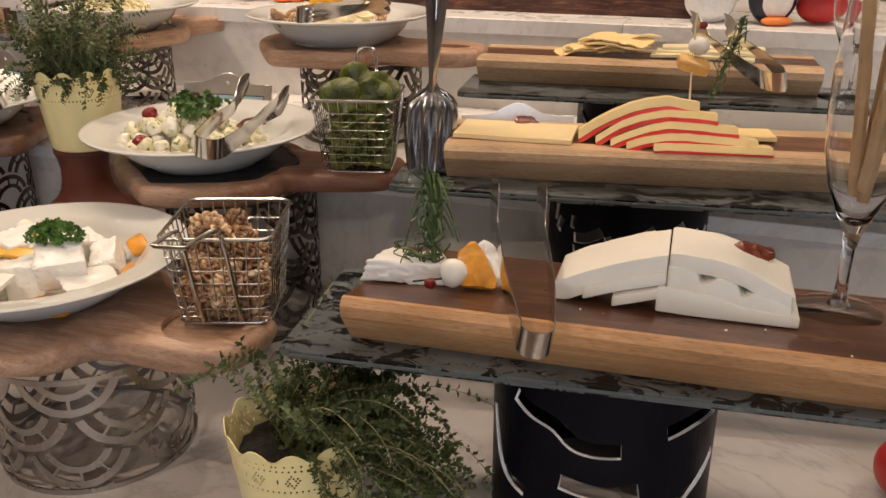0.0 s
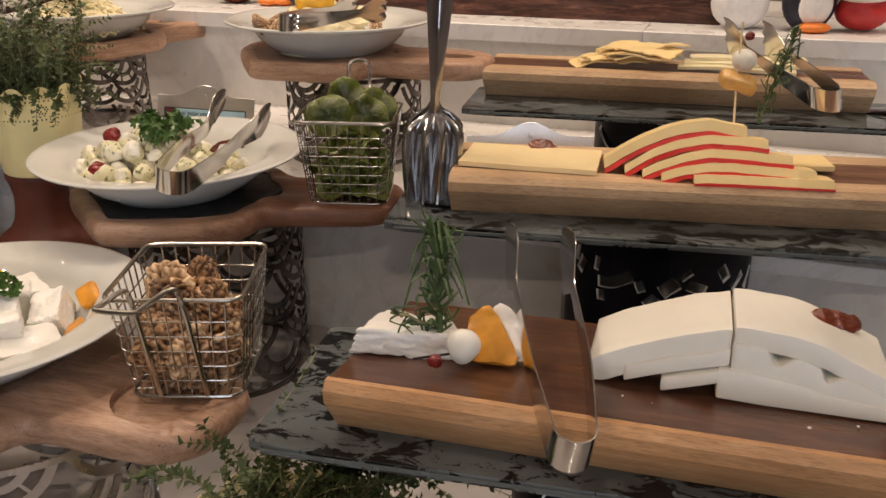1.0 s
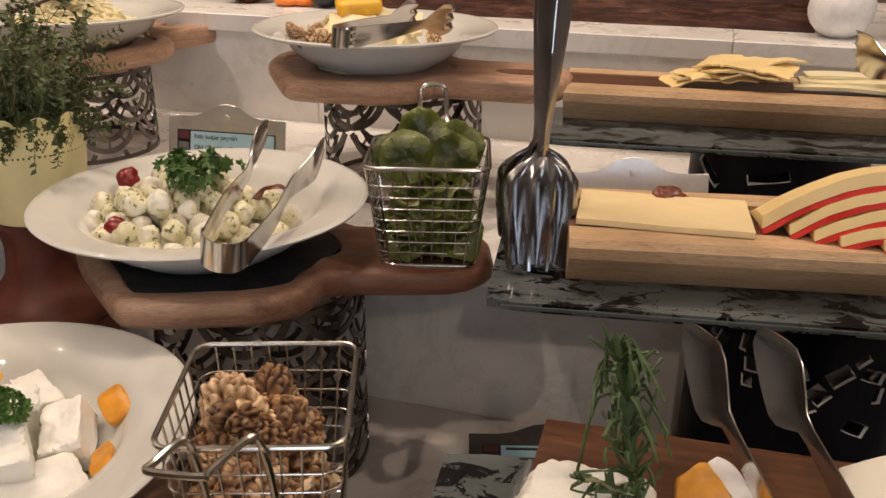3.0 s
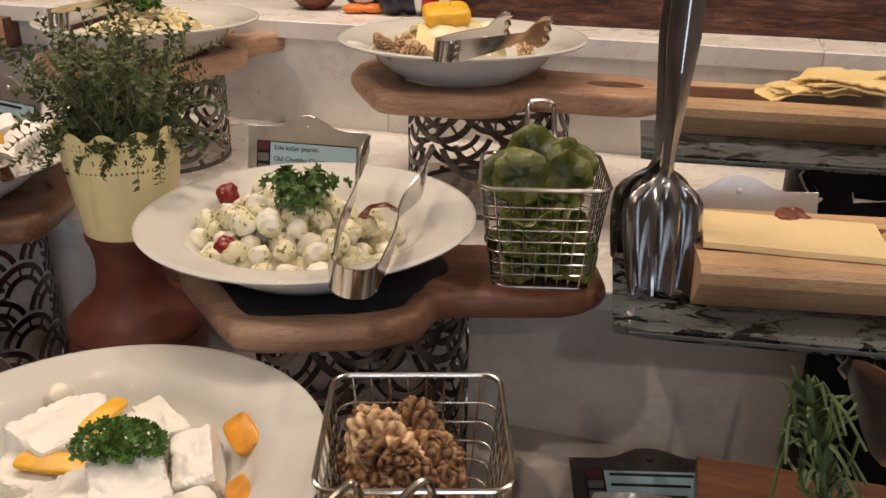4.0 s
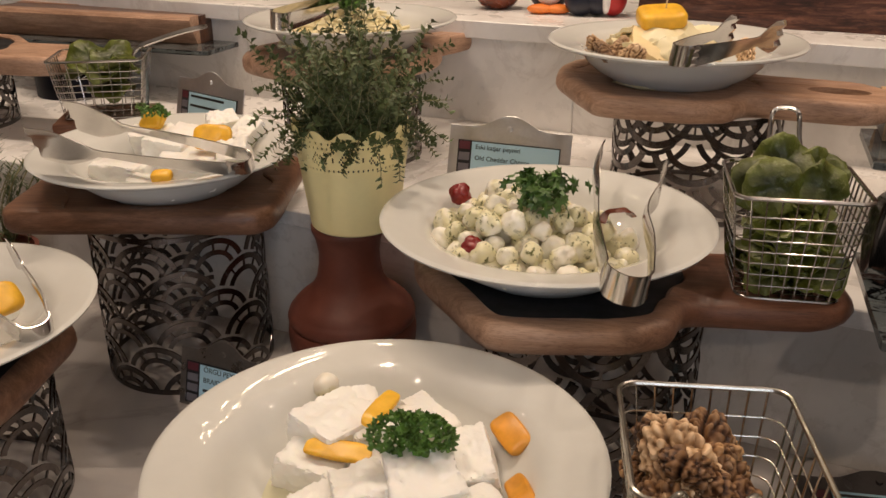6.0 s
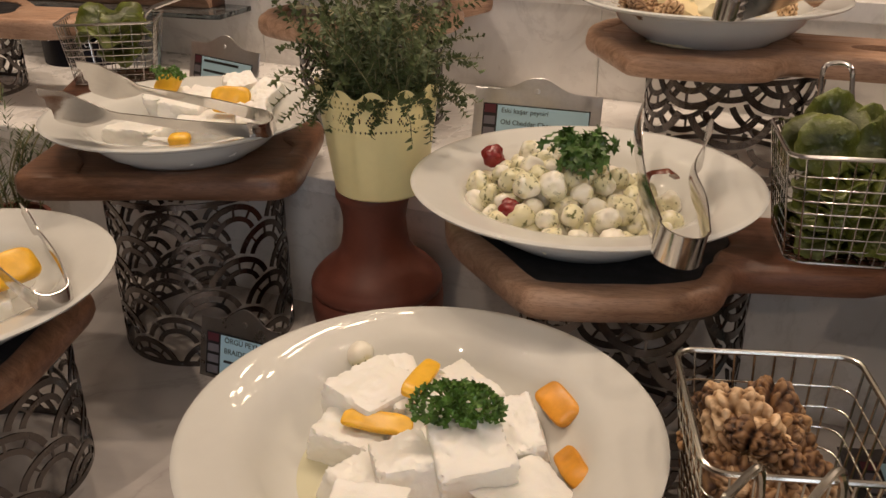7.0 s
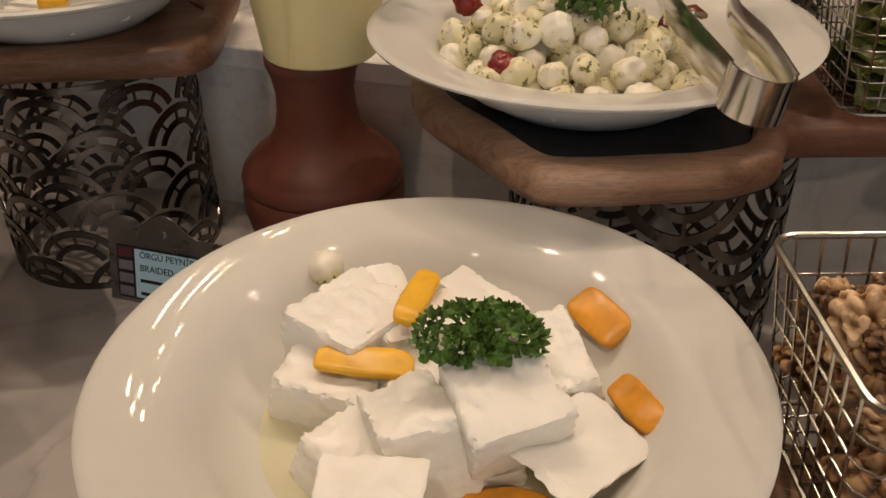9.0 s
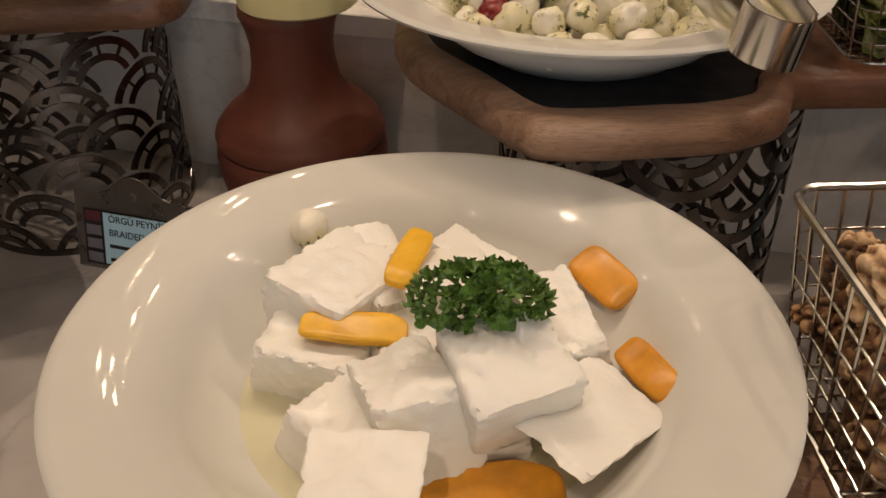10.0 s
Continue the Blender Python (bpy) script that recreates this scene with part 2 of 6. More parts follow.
YELLOWPAINT = plain("yellow_glaze", (0.75, 0.52, 0.06), 0.4)
PLASTER = plain("warm_plaster", (0.52, 0.44, 0.37), 0.8, 0, 3.0, 0.08, 0.1)
FLOOR = plain("brown_floor", (0.18, 0.12, 0.08), 0.5, 0, 4.0, 0.15, 0.05)
CEIL = plain("cream_ceiling", (0.72, 0.66, 0.58), 0.8, 0, 2.0, 0.05, 0.05)


def glow(name, colour, power):
    m, t, p = mat(name)
    p.inputs["Base Color"].default_value = (0, 0, 0, 1)
    p.inputs["Emission Color"].default_value = (*colour, 1)
    p.inputs["Emission Strength"].default_value = power
    return m


SKYGLOW = glow("outdoor_daylight", (0.74, 0.85, 1.0), 2.4)


def pesto():
    """White mozzarella speckled with chopped green herbs."""
    m, t, p = mat("herbed_mozzarella")
    v = coords(t, rnd=20.0)
    w = tex(t, v, 200.0, 3, 0.6)
    z = ramp(t, tex(t, v, 34.0, 2), [(0.42, (0.0,) * 3), (0.54, (1.0,) * 3)])
    k = ramp(t, w, [(0.57, (0, 0, 0)), (0.63, (1, 1, 1))])
    k2 = mixc(t, 1.0, k, z, "MULTIPLY")
    c = mixc(t, k2, mixc(t, z, (0.88, 0.85, 0.74), (0.74, 0.70, 0.46)), (0.12, 0.13, 0.035))
    t.links.new(c, p.inputs["Base Color"])
    p.inputs["Roughness"].default_value = 0.32
    p.inputs["Subsurface Weight"].default_value = 0.1
    p.inputs["Subsurface Radius"].default_value = (0.008, 0.006, 0.004)
    p.inputs["Subsurface Scale"].default_value = 0.5
    bump(t, p, w, 0.35, 0.001)
    return m



def kernel(name, dark, mid, light):
    """Walnut skin, darker in furrows and paler on ridges: shade and light painted in."""
    m, t, p = mat(name)
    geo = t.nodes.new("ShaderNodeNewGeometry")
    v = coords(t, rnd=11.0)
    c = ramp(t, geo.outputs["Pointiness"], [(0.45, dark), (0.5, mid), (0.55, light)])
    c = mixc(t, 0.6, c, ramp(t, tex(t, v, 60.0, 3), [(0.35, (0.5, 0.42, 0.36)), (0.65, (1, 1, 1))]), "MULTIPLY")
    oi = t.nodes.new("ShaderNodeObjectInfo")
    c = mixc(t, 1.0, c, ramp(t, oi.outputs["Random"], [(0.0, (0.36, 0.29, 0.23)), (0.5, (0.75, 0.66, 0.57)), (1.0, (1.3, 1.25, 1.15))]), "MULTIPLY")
    t.links.new(c, p.inputs["Base Color"])
    p.inputs["Roughness"].default_value = 0.5
    bump(t, p, tex(t, v, 420.0, 3), 0.3, 0.0006)
    return m


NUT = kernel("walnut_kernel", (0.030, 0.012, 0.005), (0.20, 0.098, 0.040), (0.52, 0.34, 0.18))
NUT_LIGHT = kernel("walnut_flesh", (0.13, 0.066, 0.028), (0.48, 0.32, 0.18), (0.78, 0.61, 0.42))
NUT_FLESH = plain("walnut_inside", (0.62, 0.46, 0.29), 0.55, 0, 80.0, 0.3, 0.5, 200.0)
MOZZ = pesto()


# ---------------------------------------------------------------- building helpers
def link_mesh(name, bm, material, smooth=True, auto=40):
    me = bpy.data.meshes.new(name)
    bmesh.ops.recalc_face_normals(bm, faces=bm.faces)
    if smooth:
        lim = radians(auto)
        for f in bm.faces:
            f.smooth = True
        for e in bm.edges:
            if len(e.link_faces) == 2 and e.calc_face_angle(0) > lim:
                e.smooth = False
    bm.to_mesh(me)
    bm.free()
    me.materials.append(material)
    return me


def part(name, bm, material, parent, label="", smooth=True, auto=40):
    ob = new(name, link_mesh(name, bm, material, smooth, auto))
    ob.parent = parent
    return tagged(ob, label)


def thing(name, m, label, category, group="", kind=""):
    ob = new(name)
    ob.empty_display_size = 0.02
    ob.matrix_world = m
    return tagged(ob, label, category, group, kind)


def solo(name, bm, material, m, label, category, group="", kind="", smooth=True, auto=40):
    ob = new(name, link_mesh(name, bm, material, smooth, auto))
    ob.matrix_world = m
    return tagged(ob, label, category, group, kind)


def box(x0, x1, y0, y1, z0, z1, bev=0.0, seg=2):
    bm = bmesh.new()
    bmesh.ops.create_cube(bm, size=1)
    bmesh.ops.transform(bm, matrix=Matrix.Translation(((x0 + x1) / 2, (y0 + y1) / 2, (z0 + z1) / 2)) @ Matrix.Diagonal((x1 - x0, y1 - y0, z1 - z0, 1)), verts=bm.verts)
    if bev:
        bmesh.ops.bevel(bm, geom=bm.edges[:], offset=bev, segments=seg, affect="EDGES", profile=0.6)
    return bm


def lathe(profile, n=48, wob=None):
    """A turned body from (radius, height) pairs."""
    bm = bmesh.new()
    rings = []
    for r, z in profile:
        if r < 1e-6:
            rings.append([bm.verts.new((0, 0, z))])
        else:
            rings.append([bm.verts.new((r * math.cos(2 * math.pi * i / n), r * math.sin(2 * math.pi * i / n), z)) for i in range(n)])
    for a, b in zip(rings, rings[1:]):
        for i in range(n):
            j = (i + 1) % n
            if len(a) == 1 and len(b) > 1:
                bm.faces.new((a[0], b[i], b[j]))
            elif len(b) == 1 and len(a) > 1:
                bm.faces.new((a[i], a[j], b[0]))
            elif len(a) > 1:
                bm.faces.new((a[i], a[j], b[j], b[i]))
    return bm


def smooth_path(pts, n=6, closed=False):
    pts = [Vector(p) for p in pts]
    out = []
    m = len(pts)
    for i in range(m if closed else m - 1):
        if closed:
            p0, p1, p2, p3 = pts[(i - 1) % m], pts[i], pts[(i + 1) % m], pts[(i + 2) % m]
        else:
            p0, p1, p2, p3 = pts[max(i - 1, 0)], pts[i], pts[i + 1], pts[min(i + 2, m - 1)]
        for k in range(n):
            t = k / n
            out.append(0.5 * ((2 * p1) + (p2 - p0) * t + (2 * p0 - 5 * p1 + 4 * p2 - p3) * t * t + (3 * p1 - p0 - 3 * p2 + p3) * t ** 3))
    if not closed:
        out.append(pts[-1])
    return out


def sweep(pts, section, closed=False, up=(0, 0, 1), bm=None):
    """Sweeps a cross-section along a path. section(i, t) gives (side, up) offsets."""
    bm = bm or bmesh.new()
    pts = [Vector(p) for p in pts]
    n = len(pts)
    rings = []
    side = None
    for i, p in enumerate(pts):
        if closed:
            d = pts[(i + 1) % n] - pts[(i - 1) % n]
        else:
            d = pts[min(i + 1, n - 1)] - pts[max(i - 1, 0)]
        d.normalize()
        u = Vector(up)
        s = d.cross(u)
        if s.length < 0.15:
            s = side.copy() if side else d.cross(Vector((0, 1, 0)))
        s.normalize()
        if side and s.dot(side) < 0:
            s = -s
        side = s
        u = s.cross(d).normalized()
        rings.append([bm.verts.new(p + s * a + u * b) for a, b in section(i, i / max(1, n - 1))])
    m = len(rings[0])
    for i in range(n if closed else n - 1):
        a, b = rings[i], rings[(i + 1) % n]
        for k in range(m):
            bm.faces.new((a[k], a[(k + 1) % m], b[(k + 1) % m], b[k]))
    if not closed:
        bm.faces.new(rings[0][::-1])
        bm.faces.new(rings[-1])
    return bm


def tube(pts, r, sides=6, closed=False, bm=None):
    sec = [(r * math.cos(2 * math.pi * k / sides), r * math.sin(2 * math.pi * k / sides)) for k in range(sides)]
    return sweep(pts, lambda i, t: sec, closed, bm=bm)


def round_poly(poly, it=2, cut=0.22):
    for _ in range(it):
        out = []
        for i, a in enumerate(poly):
            b = poly[(i + 1) % len(poly)]
            out.append((a[0] + (b[0] - a[0]) * cut, a[1] + (b[1] - a[1]) * cut))
            out.append((a[0] + (b[0] - a[0]) * (1 - cut), a[1] + (b[1] - a[1]) * (1 - cut)))
        poly = out
    return poly


def prism(poly, z0, z1, bev=0.0, seg=2):
    bm = bmesh.new()
    lo = [bm.verts.new((x, y, z0)) for x, y in poly]
    hi = [bm.verts.new((x, y, z1)) for x, y in poly]
    bm.faces.new(lo[::-1])
    bm.faces.new(hi)
    for i in range(len(poly)):
        j = (i + 1) % len(poly)
        bm.faces.new((lo[i], lo[j], hi[j], hi[i]))
    if bev:
        es = [e for e in bm.edges if abs(e.verts[0].co.z - e.verts[1].co.z) < 1e-6]
        bmesh.ops.bevel(bm, geom=es, offset=bev, segments=seg, affect="EDGES", profile=0.55)
    return bm


def ball(r, sub=3, squash=(1, 1, 1)):
    bm = bmesh.new()
    bmesh.ops.create_icosphere(bm, subdivisions=sub, radius=r)
    bmesh.ops.scale(bm, vec=squash, verts=bm.verts)
    return bm


def rough_up(bm, amp, scale, seed=0):
    off = Vector((seed * 3.7, seed * 1.3, -seed * 2.1))
    bm.normal_update()
    for v in bm.verts:
        v.co += v.normal * amp * noise.noise(v.co * scale + off)
    return bm


def cut_out(bm, cutters):
    """The solid less the cutters, as a new bmesh."""
    base = new("cut_base", link_mesh("cut_base", bm, STEEL, False))
    tmp = [base]
    for c in cutters:
        ob = new("cutter", link_mesh("cutter", c, STEEL, False))
        tmp.append(ob)
        md = base.modifiers.new("cut", "BOOLEAN")
        md.object, md.operation, md.solver = ob, "DIFFERENCE", "EXACT"
    dg = bpy.context.evaluated_depsgraph_get()
    dg.update()
    me = bpy.data.meshes.new_from_object(base.evaluated_get(dg))
    out = bmesh.new()
    out.from_mesh(me)
    for o in tmp:
        bpy.data.objects.remove(o)
    bpy.data.meshes.remove(me)
    return out


def words(text, size, parent, m, material=INK):
    """Raised lettering as a flat mesh part."""
    cu = bpy.data.curves.new("lettering", "FONT")
    cu.body, cu.size, cu.extrude = text, size, 0.00015
    tmp = new("lettering_curve", cu)
    dg = bpy.context.evaluated_depsgraph_get()
    dg.update()
    me = bpy.data.meshes.new_from_object(tmp.evaluated_get(dg))
    bpy.data.objects.remove(tmp)
    me.materials.clear()
    me.materials.append(material)
    ob = new("lettering", me)
    ob.parent = parent
    ob.matrix_local = m
    return ob


# ---------------------------------------------------------------- the room and the stepped marble counter
WALL = Matrix.Translation((0, 1.64, 0)) @ Matrix.Rotation(math.atan(-0.34), 4, "Z")
Z0, Z1, Z2 = 0.90, 1.077, 1.245


def structure(name, bm, material, m=Matrix(), label="", smooth=False):
    return solo(name, bm, material, m, label, name.split("_")[0], kind="structure", smooth=smooth)


structure("floor", box(-4, 4, -3.5, 4, -0.05, 0), FLOOR, label="brown floor of the dining room")
structure("ceiling", box(-4, 4, -3.5, 4, 2.62, 2.7), CEIL, label="cream painted ceiling")
structure("wall_north", box(-4, 4, 4, 4.1, 0, 2.62), PLASTER, label="warm plastered wall behind the counter")
south = structure("wall_south", cut_out(box(-4, 4, -3.6, -3.5, 0, 2.62), [box(-0.9, 1.5, -3.7, -3.4, 0.5, 2.4)]), PLASTER, label="warm plastered wall with a window")
window = thing("window_1", pose(0.3, -3.55, 0.5), "white-framed window with daylight", "window", kind="structure")
for fx0, fx1, fz0, fz1 in ((-1.2, 1.2, 0, 0.05), (-1.2, 1.2, 1.85, 1.9), (-1.2, -1.15, 0.05, 1.85), (1.15, 1.2, 0.05, 1.85), (-0.025, 0.025, 0.05, 1.85)):
    part("window_frame", box(fx0, fx1, -0.03, 0.03, fz0, fz1, 0.004), WHITE, window)
pane = part("pane", box(-1.15, 1.15, -0.004, 0.004, 0.05, 1.85), GLASS, window)
pane.visible_shadow = False
outside = structure("backdrop", box(-3, 3, -4.6, -4.58, -0.2, 3.2), SKYGLOW, pose(0.3, 0, 0), "pale daylight outside the window")
structure("wall_west", box(-4.1, -4, -3.5, 4, 0, 2.62), PLASTER, label="warm plastered wall")
structure("wall_east", box(4, 4.1, -3.5, 4, 0, 2.62), PLASTER, label="warm plastered wall")
for dx, dy, dp, ds in DOWNLIGHTS:
    rim = solo("downlight", lathe([(ds / 2 + 0.004, 2.612), (ds / 2 + 0.03, 2.604), (ds / 2 + 0.034, 2.615), (ds / 2 + 0.034, 2.622)], 24), WHITE, pose(dx, dy, 0), "white ring of an unseen recessed ceiling downlight", "downlight", "ceiling downlights")

base = structure("counter", box(-2.2, 1.8, -1.22, 0.5, 0.0, Z0 - 0.02), GROUT, WALL, "buffet counter clad in marble")
step = structure("step", box(-2.2, 1.8, -0.466, 0.5, Z0 - 0.02, Z1 - 0.02), GROUT, WALL, "raised marble step on the buffet counter")
upstand = structure("upstand", box(-2.2, 1.8, 0.012, 0.5, Z1 - 0.02, Z2 - 0.032), GROUT, WALL, "white marble upstand behind the food")


def slab(name, parent, x0, x1, y0, y1, z0, z1, material):
    part(name, box(x0 + 0.0004, x1 - 0.0004, y0, y1, z0, z1, 0.0012, 1), material, parent, smooth=False)


xs = [-2.2, -1.66, -1.03, -0.415, 0.42, 1.05, 1.8]
for a, b in zip(xs, xs[1:]):
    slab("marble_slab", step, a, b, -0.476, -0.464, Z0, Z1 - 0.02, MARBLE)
    slab("marble_slab", step, a, b, -0.480, 0.012, Z1 - 0.02, Z1, MARBLE_LIT)
xs = [-2.2, -1.53, -0.91, -0.29, 0.33, 0.95, 1.8]
for a, b in zip(xs, xs[1:]):
    slab("marble_slab", upstand, a, b, 0.0, 0.014, Z1 - 0.001, Z2 - 0.027, MARBLE_LIT)
    slab("ledge_slab", upstand, a, b, -0.018, 0.5, Z2 - 0.027, Z2, MARBLE_LIT)
for a, b in zip([-2.2, -1.2, 0.9], [-1.2, 0.9, 1.8]):
    slab("counter_slab", base, a, b, -1.24, -0.466, Z0 - 0.02, Z0, MARBLE_TOP)

# rough timber trough that stands on the ledge
trough = thing("timber_trough", WALL @ pose(0.14, 0.16, Z2), "rough dark brown timber trough on the marble ledge", "trough")


def rough_board(x0, x1, y0, y1, z0, z1, seed):
    bm = bmesh.new()
    n, k = 60, 14
    grid = {}
    for s, yy in ((0, y0), (1, y1)):
        for i in range(n + 1):
            for j in range(k + 1):
                x, z = x0 + (x1 - x0) * i / n, z0 + (z1 - z0) * j / k
                d = 0.006 * noise.noise(Vector((x * 9 + seed, z * 60, seed))) + 0.003 * noise.noise(Vector((x * 40, z * 200, seed + 2)))
                grid[s, i, j] = bm.verts.new((x, yy + (-d if s == 0 else d), z + (0.003 * noise.noise(Vector((x * 20, j, seed))) if 0 < j else 0)))
    for i in range(n):
        for j in range(k):
            bm.faces.new((grid[0, i, j], grid[0, i + 1, j], grid[0, i + 1, j + 1], grid[0, i, j + 1]))
            bm.faces.new((grid[1, i, j + 1], grid[1, i + 1, j + 1], grid[1, i + 1, j], grid[1, i, j]))
        for j in (0, k):
            bm.faces.new((grid[0, i, j], grid[0, i + 1, j], grid[1, i + 1, j], grid[1, i, j]))
    for j in range(k):
        for i in (0, n):
            bm.faces.new((grid[0, i, j], grid[0, i, j + 1], grid[1, i, j + 1], grid[1, i, j]))
    return bm


for zz, hh in ((0.0, 0.085), (0.088, 0.09), (0.181, 0.08)):
    part("timber_plank", rough_board(-0.36, 0.30, -0.07, -0.045, zz, zz + hh, zz * 40), BARK, trough)
    part("timber_plank", rough_board(-0.36, 0.30, 0.045, 0.07, zz, zz + hh, zz * 40 + 5), BARK, trough)
part("timber_end", box(-0.355, -0.33, -0.045, 0.045, 0, 0.25, 0.003), BARK, trough)
part("timber_end", box(0.27, 0.295, -0.045, 0.045, 0, 0.25, 0.003), BARK, trough)

# ---------------------------------------------------------------- cut-metal stands
def scallops(r, h, R, flip, thick=0.0016, rings=((1.0, 0.84), (0.65, 0.51))):
    """Overlapping fish-scale arcs cut out of a rolled sheet."""
    bm = bmesh.new()
    n = max(6, round(2 * math.pi * r / (2 * R)))
    sx = math.pi * r / n / R
    dz = R * 0.78
    rows = int(h / dz) + 4

    def hidden(x, z, k):
        for q in range(1, 4):
            zz = (k - q) * dz - R
            off = ((k - q) % 2) * R
            c = round((x - off) / (2 * R)) * 2 * R + off
            if (x - c) ** 2 + (z - zz) ** 2 < R * R * 0.985:
                return True
        return False

    def put(x, z, rad):
        zz = h - z if flip else z
        a = x * sx / r
        return bm.verts.new((rad * math.cos(a), rad * math.sin(a), zz))

    for k in range(rows):
        zc = k * dz - R
        for i in range(n):
            xc = (2 * i + (k % 2)) * R
            for ro, ri in rings:
                m = 18
                prev = None
                for s in range(m + 1):
                    th = math.pi * s / m
                    cs, sn = math.cos(th), math.sin(th)
                    mid = (ro + ri) / 2 * R
                    ok = 0.0 <= zc + ro * R * sn <= h and zc + ri * R * sn >= 0 and not hidden(xc + mid * cs, zc + mid * sn, k)
                    if not ok:
                        prev = None
                        continue
                    cur = [put(xc + q * R * cs, zc + q * R * sn, rad) for q, rad in ((ro, r), (ri, r), (ri, r - thick), (ro, r - thick))]
                    if prev:
                        for e in range(4):
                            bm.faces.new((prev[e], prev[(e + 1) % 4], cur[(e + 1) % 4], cur[e]))
                    prev = cur
            # short ties between the two bands
            for q in range(-1, 2):
                th = math.pi * (0.5 + 0.2 * q)
                cs, sn, half = math.cos(th), math.sin(th), 0.028 * R
                if zc + 0.82 * R * sn > h or zc + 0.65 * R * sn < 0 or hidden(xc + 0.735 * R * cs, zc + 0.735 * R * sn, k):
                    continue
                ends = [[put(xc + g * R * cs - e * half * sn, zc + g * R * sn + e * half * cs, rad) for e, rad in ((1, r), (-1, r), (-1, r - thick), (1, r - thick))] for g in (0.64, 0.85)]
                for e in range(4):
                    bm.faces.new((ends[0][e], ends[0][(e + 1) % 4], ends[1][(e + 1) % 4], ends[1][e]))
    loose = [v for v in bm.verts if not v.link_faces]
    bmesh.ops.delete(bm, geom=loose, context="VERTS")
    return bm


def hoop(r, z0, z1, thick=0.0016, n=64):
    return lathe([(r, z0), (r, z1), (r - thick, z1), (r - thick, z0), (r, z0)], n)


def stand(x, y, z, h, R, flip, rot=0, r=0.1, metal=GUNMETAL):
    s = thing("display_stand", pose(x, y, z, 0, 0, rot), "round display stand of steel sheet cut in fish-scale arcs", "stand", "cut-metal stands")
    part("lattice", scallops(r, h, R, flip), metal, s, smooth=False)
    part("top_hoop", hoop(r + 0.0002, h - 0.006, h), metal, s)
    part("bottom_hoop", hoop(r + 0.0002, 0, 0.006), metal, s)
    return s


# Same sheet as the other stands; direct light is put into its paler metal.
stand(-0.37, 0.800, Z0, 0.1285, 0.052, True, 10, metal=CUT_LIGHTENED)
stand(-0.27, 1.105, Z0, 0.1965, 0.048, True, 40)
stand(-0.135, 1.44, Z1, 0.126, 0.05, True, 20)
stand(-0.598, 1.60, Z1, 0.120, 0.046, True, 75)
stand(-0.75, 1.295, Z0, 0.1955, 0.040, False, 0)
stand(-0.865, 0.995, Z0, 0.135, 0.040, False, 30)

# ---------------------------------------------------------------- paddle boards
PADDLE_SHAPE = [(-0.132, 0.035), (-0.122, -0.015), (-0.054, -0.122), (-0.03, -0.127), (0.058, -0.122), (0.098, -0.104), (0.112, -0.070), (0.13, -0.059), (0.235, -0.060), (0.264, -0.035),
                (0.264, 0.03), (0.235, 0.06), (0.125, 0.062), (0.1, 0.09), (0.05, 0.132), (-0.065, 0.132), (-0.122, 0.09)]
TRAY_SHAPE = [(-0.165, -0.075), (-0.15, -0.098), (0.12, -0.098), (0.142, -0.075), (0.142, 0.105), (0.12, 0.13), (-0.145, 0.13), (-0.165, 0.105)]


def radius_at(poly, a):
    d = (math.cos(a), math.sin(a))
    best = 0
    for i, p in enumerate(poly):
        q = poly[(i + 1) % len(poly)]
        ex, ey = q[0] - p[0], q[1] - p[1]
        den = d[0] * ey - d[1] * ex
        if abs(den) < 1e-12:
            continue
        t = (p[0] * ey - p[1] * ex) / den
        s = (p[0] * d[1] - p[1] * d[0]) / den
        if -1e-9 <= s <= 1 + 1e-9 and t > best:
            best = t
    return best


